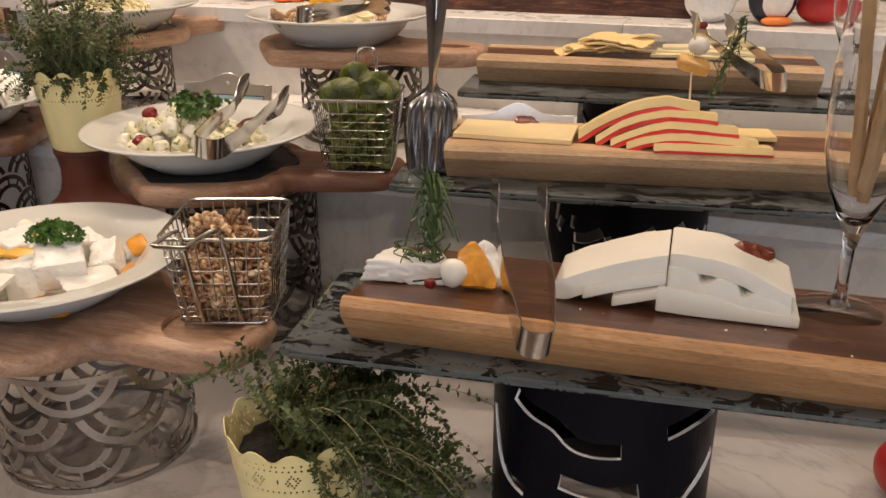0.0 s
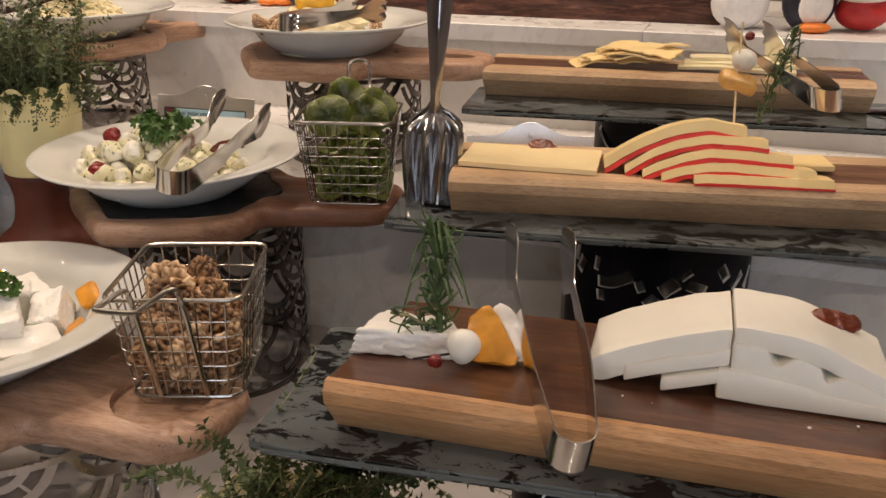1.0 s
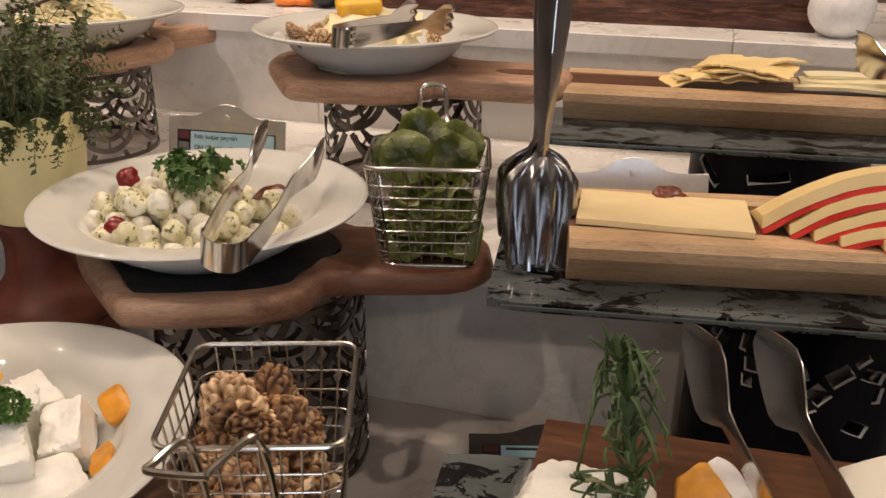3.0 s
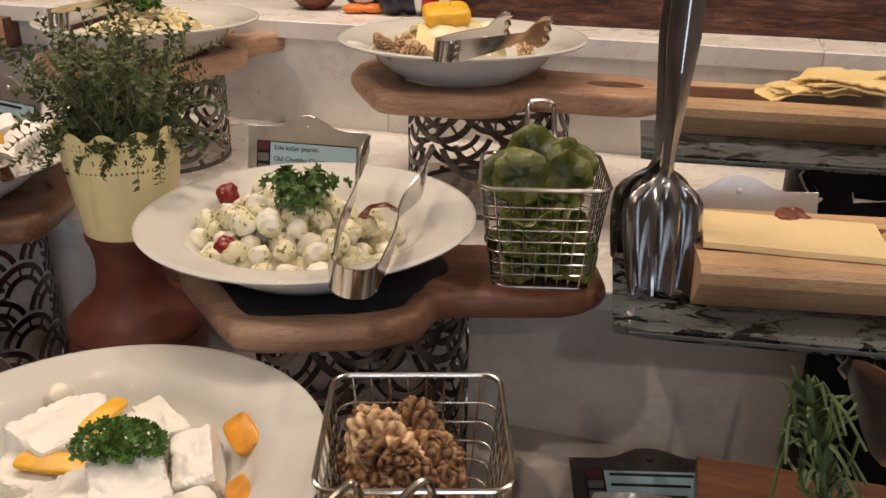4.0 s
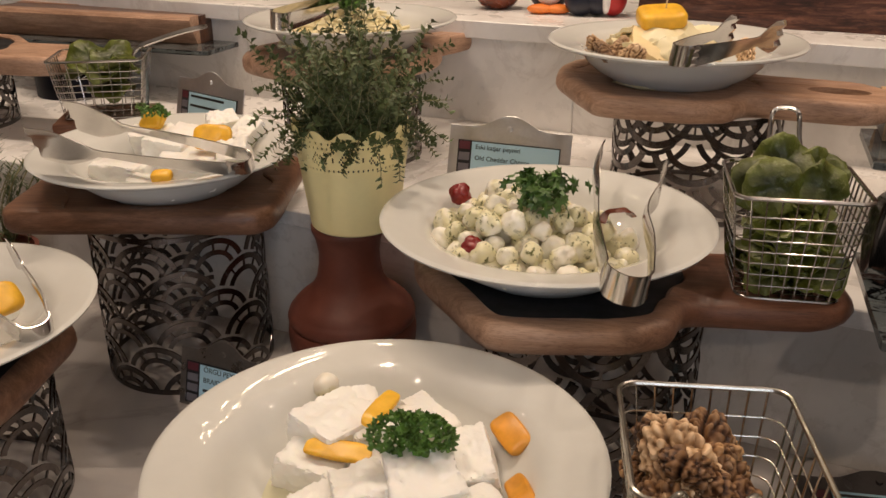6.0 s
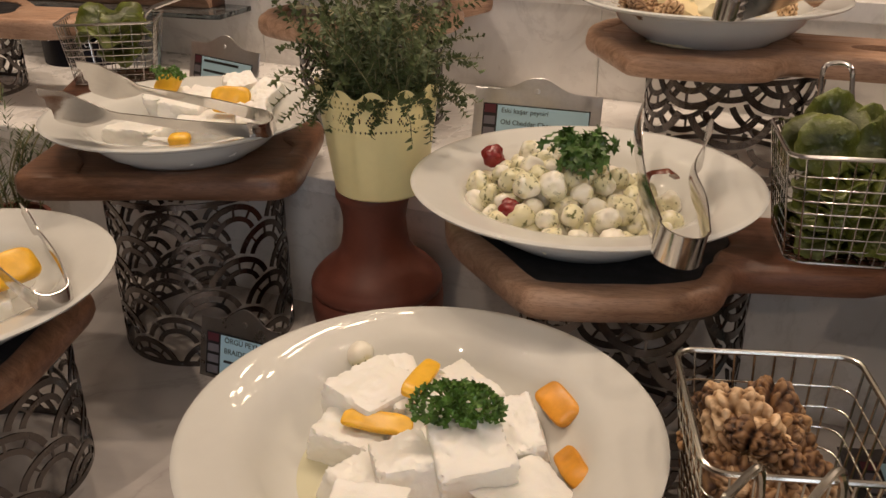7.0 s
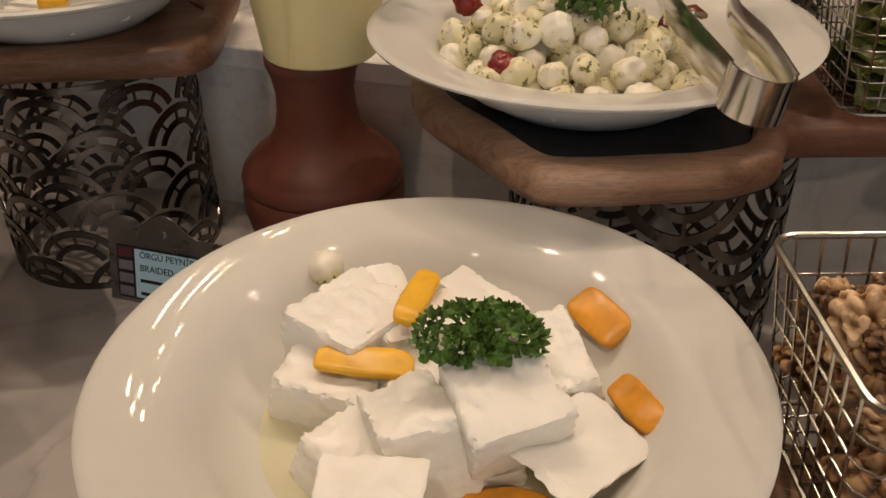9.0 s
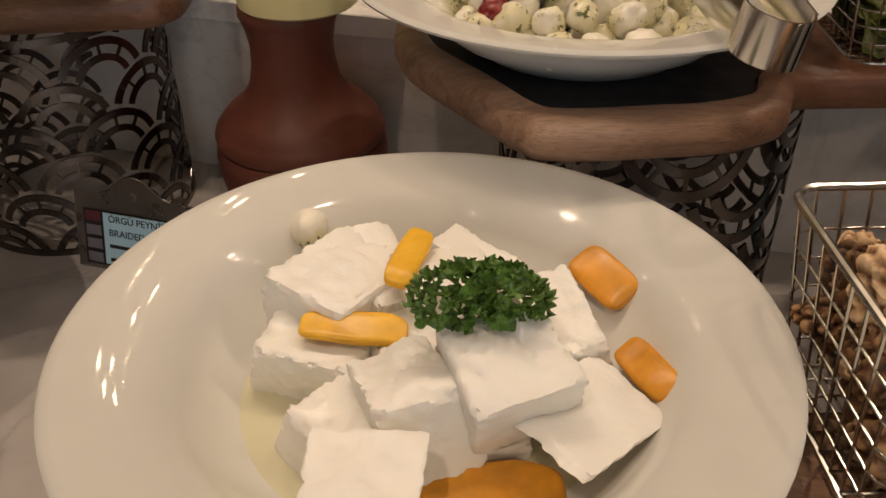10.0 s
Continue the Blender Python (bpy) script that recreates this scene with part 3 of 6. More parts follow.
def paddle(x, y, ztop, rot, material, shape=PADDLE_SHAPE, thick=0.028, slot=None, well=None, name="paddle_board", label="", slate=True, recess=0.116, deep=0.009, drop=0.0):
    p = thing(name, pose(x, y, ztop - thick, 0, 0, rot), label, "serving board", "wooden paddle boards")
    poly = round_poly(shape, 2, 0.15)
    n = 150
    rad = [radius_at(poly, 2 * math.pi * i / n) for i in range(n)]
    wob = [0.0012 * noise.noise(Vector((math.cos(2 * math.pi * i / n) * 3, math.sin(2 * math.pi * i / n) * 3, x * 9))) for i in range(n)]
    bm = bmesh.new()

    def ring(f, z):
        out = []
        for i in range(n):
            a = 2 * math.pi * i / n
            r = f(rad[i] + wob[i], a)
            k = min(1.0, max(0.0, (r * math.cos(a) - 0.108) / 0.024)) if z > thick - 0.014 else 0.0
            out.append(bm.verts.new((r * math.cos(a), r * math.sin(a), z - drop * k)))
        return out

    def inner(r, a):
        return min(r - 0.022, recess + 0.006 * math.cos(8 * a))

    rings = [ring(lambda r, a: r - 0.008, 0), ring(lambda r, a: r - 0.003, 0.003), ring(lambda r, a: r, 0.009), ring(lambda r, a: r, thick - 0.010),
             ring(lambda r, a: r - 0.0015, thick - 0.005), ring(lambda r, a: r - 0.005, thick - 0.0015), ring(lambda r, a: r - 0.011, thick), ring(lambda r, a: inner(r, a) + 0.003, thick),
             ring(inner, thick - 0.002), ring(inner, thick - deep)]
    for a, b in zip(rings, rings[1:]):
        for i in range(n):
            bm.faces.new((a[i], a[(i + 1) % n], b[(i + 1) % n], b[i]))
    bm.faces.new(rings[0][::-1])
    bm.faces.new(rings[-1])
    cutters = []
    if slot:
        sx, sy, lx, ly = slot
        c = prism([(sx + lx * math.cos(2 * math.pi * i / 28), sy + ly * math.sin(2 * math.pi * i / 28)) for i in range(28)], -0.02, thick + 0.02)
        cutters.append(c)
    if well:
        wx, wy, wr = well
        cutters.append(prism([(wx + wr * math.cos(2 * math.pi * i / 32), wy + wr * math.sin(2 * math.pi * i / 32)) for i in range(32)], thick - 0.008, thick + 0.02))
    if cutters:
        bmesh.ops.recalc_face_normals(bm, faces=bm.faces)
        bm = cut_out(bm, cutters)
    part("board", bm, material, p, auto=35)
    if slate:
        out = [((inner(rad[i], 2 * math.pi * i / n) - 0.0015) * math.cos(2 * math.pi * i / n), (inner(rad[i], 2 * math.pi * i / n) - 0.0015) * math.sin(2 * math.pi * i / n)) for i in range(n)]
        part("inlay", prism(out, thick - 0.0088, thick - 0.004), SLATE, p, "black slate inlay")
    return p


paddle(-0.426, 0.832, 1.0565, -18, PADDLE, well=(0.2, -0.0, 0.042), slate=False, recess=0.088, deep=0.002, drop=0.002, label="brown hardwood paddle board with a round well in its handle")
paddle(-0.312, 1.110, 1.1245, 0, PADDLE_HEART, drop=0.007, label="reddish-brown hardwood paddle board with a black slate inlay")
paddle(-0.187, 1.450, 1.228, -16, PADDLE, thick=0.025, slot=(0.205, 0.0, 0.034, 0.017), slate=False, deep=0.003, label="brown hardwood paddle board with a slotted handle")
paddle(-0.61, 1.625, 1.225, 58, PADDLE, slot=(0.205, 0.0, 0.034, 0.017), slate=False, deep=0.004, label="brown hardwood paddle board under a cheese plate")
# Wood like the other boards; the darker tone paints in shade.
paddle(-0.755, 1.300, 1.1235, 5, PADDLE_MID, TRAY_SHAPE, slate=False, deep=0.004, label="hardwood serving board with rounded corners, shade put into its tone")
paddle(-1.30, 1.70, 1.205, -8, PADDLE, label="brown hardwood paddle board at the far end of the counter")
stand(-1.30, 1.70, Z1, 0.1, 0.046, True, 15)
paddle(-0.865, 0.985, 1.063, 150, PADDLE_MID, label="dark hardwood paddle board with a rounded edge")

# ---------------------------------------------------------------- plates
def plate_profile(R=0.152, H=0.05):
    outer = [(0.0, 0.003), (0.060, 0.003), (0.066, 0.0), (0.074, 0.0), (0.078, 0.004), (0.094, 0.013), (0.106, 0.025), (0.112, 0.036), (0.118, 0.0405), (R - 0.006, H - 0.0045), (R - 0.001, H - 0.002), (R, H)]
    inner = [(R - 0.002, H + 0.0015), (R - 0.006, H + 0.001), (R - 0.02, H - 0.002), (0.1215, 0.0461), (0.118, 0.0452), (0.109, 0.0415), (0.102, 0.032), (0.092, 0.019), (0.076, 0.010), (0.05, 0.0075), (0.0, 0.007)]
    return [(r, z * 0.95) for r, z in outer + inner]


def plate(x, y, zrim, label):
    return solo("soup_plate", lathe(plate_profile(), 96), PORCELAIN, pose(x, y, zrim - 0.0475, 0, 0, 0), label, "plate", "white soup plates", auto=60)


plate(-0.424, 0.843, 1.1025, "white porcelain soup plate with white cheese cubes")
plate(-0.317, 1.12, 1.1686, "white porcelain soup plate with herbed mozzarella balls")
plate(-0.168, 1.456, 1.273, "white porcelain soup plate with folded yellow cheese")
plate(-0.60, 1.625, 1.2692, "white porcelain soup plate with shredded cheese")
plate(-0.755, 1.306, 1.1672, "white porcelain soup plate with sliced white cheese")
plate(-0.864, 0.995, 1.107, "white porcelain soup plate with soft cheese")

# ---------------------------------------------------------------- glass shelves with their black stands
def glass_shelf(x, y, z, rot, w, d):
    g = thing("glass_shelf", pose(x, y, z, 0, 0, rot), "glass shelf with broken black veins, on a black stand", "shelf", "glass shelves")
    part("pane", prism(round_poly([(0, 0), (w, 0), (w, d), (0, d)], 2, 0.03), 0, 0.008, 0.0012, 2), SHELF, g, smooth=False)
    part("polished_edge", box(0.012, w - 0.012, -0.0016, -0.0002, 0.0022, 0.0058, 0.0005, 1), SHELF_EDGE, g, "pale ground edge of the glass", smooth=False)
    return g


glass_shelf(-0.143, 0.657, 1.078, -13.1, 0.85, 0.186)
glass_shelf(-0.066, 0.972, 1.123, -10.8, 0.85, 0.19)
glass_shelf(0.02, 1.281, 1.17, -12.4, 0.62, 0.15)


def black_stand(x, y, z, h, r, ribbons):
    """A lacquered drum; each ribbon is a width and (angle, height) points cut through its wall."""
    s = thing("black_stand", pose(x, y, z), "round black metal stand with ribbon-shaped cut-outs", "stand", "black stands")
    shell = lathe([(r, 0), (r, h), (r - 0.0035, h), (r - 0.0035, 0), (r, 0)], 96)
    cutters = []
    for wid, pts in ribbons:
        path = [Vector((a, b, 0)) for a, b in pts]
        path = smooth_path(path, 5) if len(path) > 2 else path
        left, right = [], []
        for i, q in enumerate(path):
            d = path[min(i + 1, len(path) - 1)] - path[max(i - 1, 0)]
            d = Vector((d.x * r * math.pi / 180, d.y, 0)).normalized()
            for side, lst in ((1, left), (-1, right)):
                lst.append((q.x + side * -d.y * wid / 2 / (r * math.pi / 180), q.y + side * d.x * wid / 2))
        poly = left + right[::-1]
        bm = bmesh.new()
        rows = []
        for rad in (r - 0.014, r + 0.01):
            rows.append([bm.verts.new((rad * math.cos(radians(a)), rad * math.sin(radians(a)), b)) for a, b in poly])
        n = len(path)
        for rw, flip in ((rows[0], 1), (rows[1], 0)):
            for i in range(n - 1):
                bm.faces.new((rw[i], rw[i + 1], rw[2 * n - 2 - i], rw[2 * n - 1 - i]))
        for i in range(2 * n):
            k = (i + 1) % (2 * n)
            bm.faces.new((rows[0][i], rows[0][k], rows[1][k], rows[1][i]))
        bmesh.ops.recalc_face_normals(bm, faces=bm.faces)
        cutters.append(bm)
    bmesh.ops.recalc_face_normals(shell, faces=shell.faces)
    shell = cut_out(shell, cutters)
    shell.normal_update()
    for f in shell.faces:
        c = f.calc_center_median()
        radial = Vector((c.x, c.y, 0)).normalized()
        f.material_index = 0 if abs(f.normal.dot(radial)) > 0.8 else 1
    ob = part("shell", shell, BLACK, s, smooth=False)
    ob.data.materials.append(EDGE)
    part("top_hoop", hoop(r + 0.0004, h - 0.003, h), EDGE, s)
    return s


black_stand(0.15, 0.70, Z0, 0.178, 0.102, [
    (0.015, [(-148, 0.149), (-138, 0.142), (-124, 0.137), (-114, 0.124), (-104, 0.121), (-92, 0.122)]), (0.012, [(-172, 0.115), (-159, 0.066), (-140, 0.055)]), (0.015, [(-70, 0.136), (-52, 0.141), (-33, 0.140)]),
    (0.016, [(-120, 0.083), (-98, 0.078), (-82, 0.082)]), (0.012, [(-60, 0.06), (-30, 0.09)]), (0.014, [(30, 0.06), (60, 0.12)]), (0.014, [(100, 0.14), (140, 0.08)]), (0.014, [(-130, 0.03), (-95, 0.03)])])
black_stand(0.238, 1.055, Z0, 0.222, 0.1, [
    (0.008, [(-160, 0.198), (-162, 0.17)]), (0.012, [(-154, 0.178), (-159, 0.16)]), (0.007, [(-142, 0.186), (-143, 0.17)]), (0.013, [(-141, 0.159), (-131, 0.162), (-119, 0.174)]), (0.010, [(-139, 0.150), (-138, 0.138)]),
    (0.009, [(-115, 0.170), (-112, 0.158)]), (0.015, [(-109, 0.153), (-101, 0.141)]), (0.016, [(-101, 0.160), (-92, 0.172)]), (0.008, [(-90, 0.176), (-84, 0.184)]), (0.011, [(-86, 0.169), (-74, 0.161)]), (0.009, [(-75, 0.153), (-76, 0.138)]),
    (0.011, [(-65, 0.186), (-59, 0.169)]), (0.011, [(-54, 0.157), (-44, 0.171)]), (0.010, [(-62, 0.156), (-61, 0.140)]), (0.013, [(-114, 0.128), (-106, 0.137)]), (0.012, [(-38, 0.15), (-30, 0.17)]), (0.012, [(-90, 0.12), (-78, 0.11)]),
    (0.16, [(12, 0.105), (30, 0.105), (50, 0.105), (80, 0.105)]), (0.16, [(92, 0.105), (110, 0.105), (138, 0.105), (168, 0.105)])])
black_stand(0.31, 1.33, Z1, 0.093, 0.1, [(0.012, [(-170, 0.07), (-150, 0.045)]), (0.012, [(-130, 0.06), (-105, 0.07)]), (0.012, [(-80, 0.05), (-50, 0.06)])])

# ---------------------------------------------------------------- long cheese boards
def long_board(x, y, z, rot, w, d, h, under, front, core, label, dark_to=0.74, dark_from=0.24, fall=0.0):
    b = thing("cheese_board", pose(x, y, z, 0, 0, rot), label, "cheese board", "long cheese boards")

    f1, f2 = dark_from * d, dark_to * d

    def strip(sec):
        bm = bmesh.new()
        n = 40
        rings = []
        for i in range(n + 1):
            xx = w * i / n
            rings.append([bm.verts.new((xx, a + 0.0012 * noise.noise(Vector((xx * 7, c * 30, rot))), c - (fall * max(0.0, a - f1) * c / h))) for a, c in sec])
        m = len(sec)
        for p, q in zip(rings, rings[1:]):
            for k in range(m):
                bm.faces.new((p[k], p[(k + 1) % m], q[(k + 1) % m], q[k]))
        bm.faces.new(rings[0][::-1])
        bm.faces.new(rings[-1])
        return bm

    part("front_strip", strip([(under, 0), (max(f1, under + 0.004), 0), (f1, h), (0.005, h), (0.0, h - 0.006), (0.001, h - 0.016)]), front, b, "pale wood front strip", auto=25)
    part("centre_strip", strip([(max(f1, under + 0.004), 0), (f2, 0), (f2, h - 0.0015), (f1, h - 0.0015)]), core, b, "dark wood centre", auto=25)
    part("back_strip", strip([(f2, 0), (d - under, 0), (d - 0.001, h - 0.016), (d, h - 0.006), (d - 0.005, h), (f2, h)]), front, b, auto=25)
    return b


long_board(-0.087, 0.658, 1.0865, -16.0, 0.75, 0.196, 0.046, 0.022, ASH_WARM, WALNUT, "dark walnut cheese board with honey-coloured edges", 0.975, 0.05, 0.143)
long_board(0.001, 0.985, 1.1315, -8.5, 0.75, 0.138, 0.045, 0.026, ASH, PADDLE_MID, "pale wood cheese board with a dark centre strip")
long_board(0.051, 1.342, 1.1785, -13.5, 0.50, 0.125, 0.042, 0.026, ASH, WALNUT, "pale wood cheese board with a dark walnut centre")

# ---------------------------------------------------------------- wire baskets
def basket(m, w, d, h, taper, label, handle=None, wire=WIRE, nx=9, ny=9, nz=8):
    """A wire basket; w by d at the rim, narrower at the foot."""
    b = thing("wire_basket", m, label, "basket", "wire baskets")

    def corner(sx, sy, z):
        k = taper + (1 - taper) * z / h
        return Vector((sx * w / 2 * k, sy * d / 2 * k, z))

    def loop(z, r, name, n=5):
        pts = []
        rc = 0.012
        for sx, sy in ((1, 1), (-1, 1), (-1, -1), (1, -1)):
            c = corner(sx, sy, z)
            a0 = {(1, 1): 0, (-1, 1): 90, (-1, -1): 180, (1, -1): 270}[sx, sy]
            for q in range(n + 1):
                a = radians(a0 + 90 * q / n)
                pts.append((c.x - sx * rc + rc * math.cos(a), c.y - sy * rc + rc * math.sin(a), z))
        part(name, tube(pts, r, 8, True), wire, b)

    loop(h, 0.0019, "rim")
    loop(0.002, 0.0018, "foot_ring")
    for k in range(1, nz):
        loop(0.004 + (h - 0.008) * k / nz * 0.98, 0.0007, "wire", 3)
    for i in range(1, nx):
        s = -1 + 2 * i / nx
        p = [corner(s, -1, h), corner(s, -1, 0.002), corner(s, 1, 0.002), corner(s, 1, h)]
        part("wire", tube(p, 0.0008, 5), wire, b)
    for i in range(1, ny):
        s = -1 + 2 * i / ny
        p = [corner(-1, s, h), corner(-1, s, 0.0035), corner(1, s, 0.0035), corner(1, s, h)]
        part("wire", tube(p, 0.0009, 5), wire, b)
    if handle:
        part("handle", tube(smooth_path(handle, 6), 0.0023, 8), wire, b)
    return b


HW = [(-0.020, -0.050, 0.004), (-0.024, -0.056, 0.045), (-0.028, -0.0635, 0.092), (-0.032, -0.067, 0.105), (-0.045, -0.078, 0.099), (-0.047, -0.083, 0.097),
      (-0.018, -0.088, 0.097), (-0.014, -0.086, 0.099), (0.004, -0.067, 0.106), (0.010, -0.0635, 0.094), (0.014, -0.056, 0.045), (0.018, -0.050, 0.004)]
basket(pose(-0.215, 0.814, 1.0545), 0.108, 0.118, 0.0935, 0.82, "small brass-tinted wire basket heaped with walnut halves", HW, nz=6)
HG = [(-0.017, 0.052, 0.02), (-0.016, 0.055, 0.088), (-0.013, 0.068, 0.115), (-0.010, 0.078, 0.137), (0.010, 0.078, 0.137), (0.013, 0.068, 0.115), (0.016, 0.055, 0.088), (0.017, 0.052, 0.02)]
basket(pose(-0.108, 1.107, 1.1178, 0, 0, -4), 0.108, 0.106, 0.0955, 0.78, "small steel wire basket filled with candied green fruit", HG, STEEL)
HE = [(0.05, -0.014, 0.088), (0.062, -0.013, 0.1), (0.12, -0.012, 0.118), (0.155, -0.01, 0.125), (0.155, 0.01, 0.125), (0.12, 0.012, 0.118), (0.062, 0.013, 0.1), (0.05, 0.014, 0.088)]
basket(pose(-0.985, 1.62, Z1 + 0.045, 0, 0, 15), 0.135, 0.108, 0.088, 0.8, "steel wire basket with green fruit and a long handle", HE, STEEL)
solo("wooden_block", box(-0.07, 0.07, -0.06, 0.06, 0, 0.044, 0.004), PADDLE_DARK, pose(-0.985, 1.62, Z1, 0, 0, 15), "dark wooden block under a wire basket", "block")

# contents of the baskets
def nut_mesh(seed, material):
    rng = random.Random(seed)
    bm = ball(0.0142, 5, (1.22, 0.98, 0.58))
    off = Vector((seed * 1.7, 0, 0))
    for v in bm.verts:
        w = v.co + 0.002 * Vector((noise.noise(v.co * 90 + off), noise.noise(v.co * 90 - off), noise.noise(v.co * 95)))
        cell = noise.voronoi(w * 165 + off)[0]
        a = 0.003 * noise.noise(v.co * 55 - off) + 0.0034 * min(0.5, cell[1] - cell[0]) ** 0.5 + 0.0034 * abs(noise.noise(w * 230 - off)) - 0.0020
        groove = -0.0040 * math.exp(-(v.co.y / 0.0018) ** 2)
        v.co += v.co.normalized() * (a + groove)
    return link_mesh("walnut_half", bm, material)


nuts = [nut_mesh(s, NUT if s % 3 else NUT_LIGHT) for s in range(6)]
rng = random.Random(4)


def fill(meshes, name, label, cat, group, centre, half, z0, z1, count, scale=1.0, tilt=180, drift=(0, 0)):
    for i in range(count):
        ob = new(name, meshes[i % len(meshes)])
        f = i / max(1, count - 1)
        z = z0 + (z1 - z0) * f
        k = 1 - 0.45 * max(0, f - 0.5) / 0.5
        s = scale * rng.uniform(0.85, 1.2)
        ob.matrix_world = pose(centre[0] + drift[0] * f + half[0] * k * rng.uniform(-1, 1), centre[1] + drift[1] * f + half[1] * k * rng.uniform(-1, 1), z + rng.uniform(-0.004, 0.004),
                               rng.uniform(-tilt, tilt), rng.uniform(-tilt, tilt), rng.uniform(0, 360)) @ Matrix.Scale(s, 4)
        tagged(ob, label, cat, group)


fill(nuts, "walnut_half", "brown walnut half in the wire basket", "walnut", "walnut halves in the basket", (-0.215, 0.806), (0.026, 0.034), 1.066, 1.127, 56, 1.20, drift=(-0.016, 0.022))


def flesh_mesh(seed):
    bm = ball(0.0062, 3, (1.4, 0.8, 0.45))
    return link_mesh("walnut_piece", rough_up(rough_up(bm, 0.006, 170, seed), 0.003, 420, seed), NUT_FLESH)


pieces = [flesh_mesh(k) for k in range(3)]
fill(pieces, "walnut_piece", "broken pale walnut piece in the wire basket", "walnut", "broken walnut pieces", (-0.213, 0.806), (0.036, 0.040), 1.066, 1.122, 26, 1.0, drift=(-0.008, 0.010))


def candy_mesh(seed):
    bm = lathe([(0, -0.0010), (0.006, -0.0016), (0.012, -0.0020), (0.018, -0.0018), (0.023, -0.0022), (0.0262, -0.0018), (0.0275, 0.0), (0.0262, 0.0018), (0.023, 0.0022), (0.018, 0.0018), (0.012, 0.0020), (0.006, 0.0016), (0, 0.0010)], 36)
    off = Vector((seed * 2.3, 1, 0))
    for v in bm.verts:
        r, a = math.hypot(v.co.x, v.co.y), math.atan2(v.co.y, v.co.x)
        v.co.z += -5 * r * r + 0.0070 * math.sin(3 * a + seed) * (r / 0.0275) ** 2 + 0.0018 * math.sin(7 * a + 2 * seed) * (r / 0.0275) ** 3 + 0.006 * noise.noise(v.co * 38 + off)
        v.co += 0.0026 * Vector((noise.noise(v.co * 115 + off), noise.noise(v.co * 150 - off), noise.noise(v.co * 160)))
    return link_mesh("candied_slice", bm, CANDY)


candies = [candy_mesh(s) for s in range(5)]
fill(candies, "candied_slice", "sugared green candied fruit slice in the basket", "candied fruit", "candied fruit slices", (-0.108, 1.107), (0.021, 0.021), 1.136, 1.184, 72, 0.88, 62)
for i, (cx, cy, cz, rx, ry, s) in enumerate([(-0.128, 1.094, 1.212, 66, -10, 0.92), (-0.086, 1.096, 1.212, 72, 14, 0.84), (-0.114, 1.124, 1.222, 62, 4, 1.0), (-0.080, 1.128, 1.213, 58, -20, 0.9), (-0.136, 1.116, 1.208, 60, 20, 0.9)]):
    ob = new("candied_slice", candies[i])
    ob.matrix_world = pose(cx, cy, cz, rx, ry, (0, 14, -8, 20, -16)[i]) @ Matrix.Scale(s, 4)
    tagged(ob, "sugared green candied fruit slice in the basket", "candied fruit", "candied fruit slices")
for i, (cx, cy, cz, rx, ry, s) in enumerate([(-1.0, 1.615, 1.21, 30, 20, 1.2), (-0.965, 1.62, 1.212, 20, -25, 1.2), (-0.99, 1.60, 1.19, 10, 0, 1.3), (-0.95, 1.605, 1.195, 35, -5, 1.1), (-0.975, 1.62, 1.165, 0, 10, 1.3)]):
    ob = new("candied_slice", candies[i])
    ob.matrix_world = pose(cx, cy, cz, rx, ry, i * 70) @ Matrix.Scale(s, 4)
    tagged(ob, "sugared green candied fruit slice in a far basket", "candied fruit", "candied fruit slices")

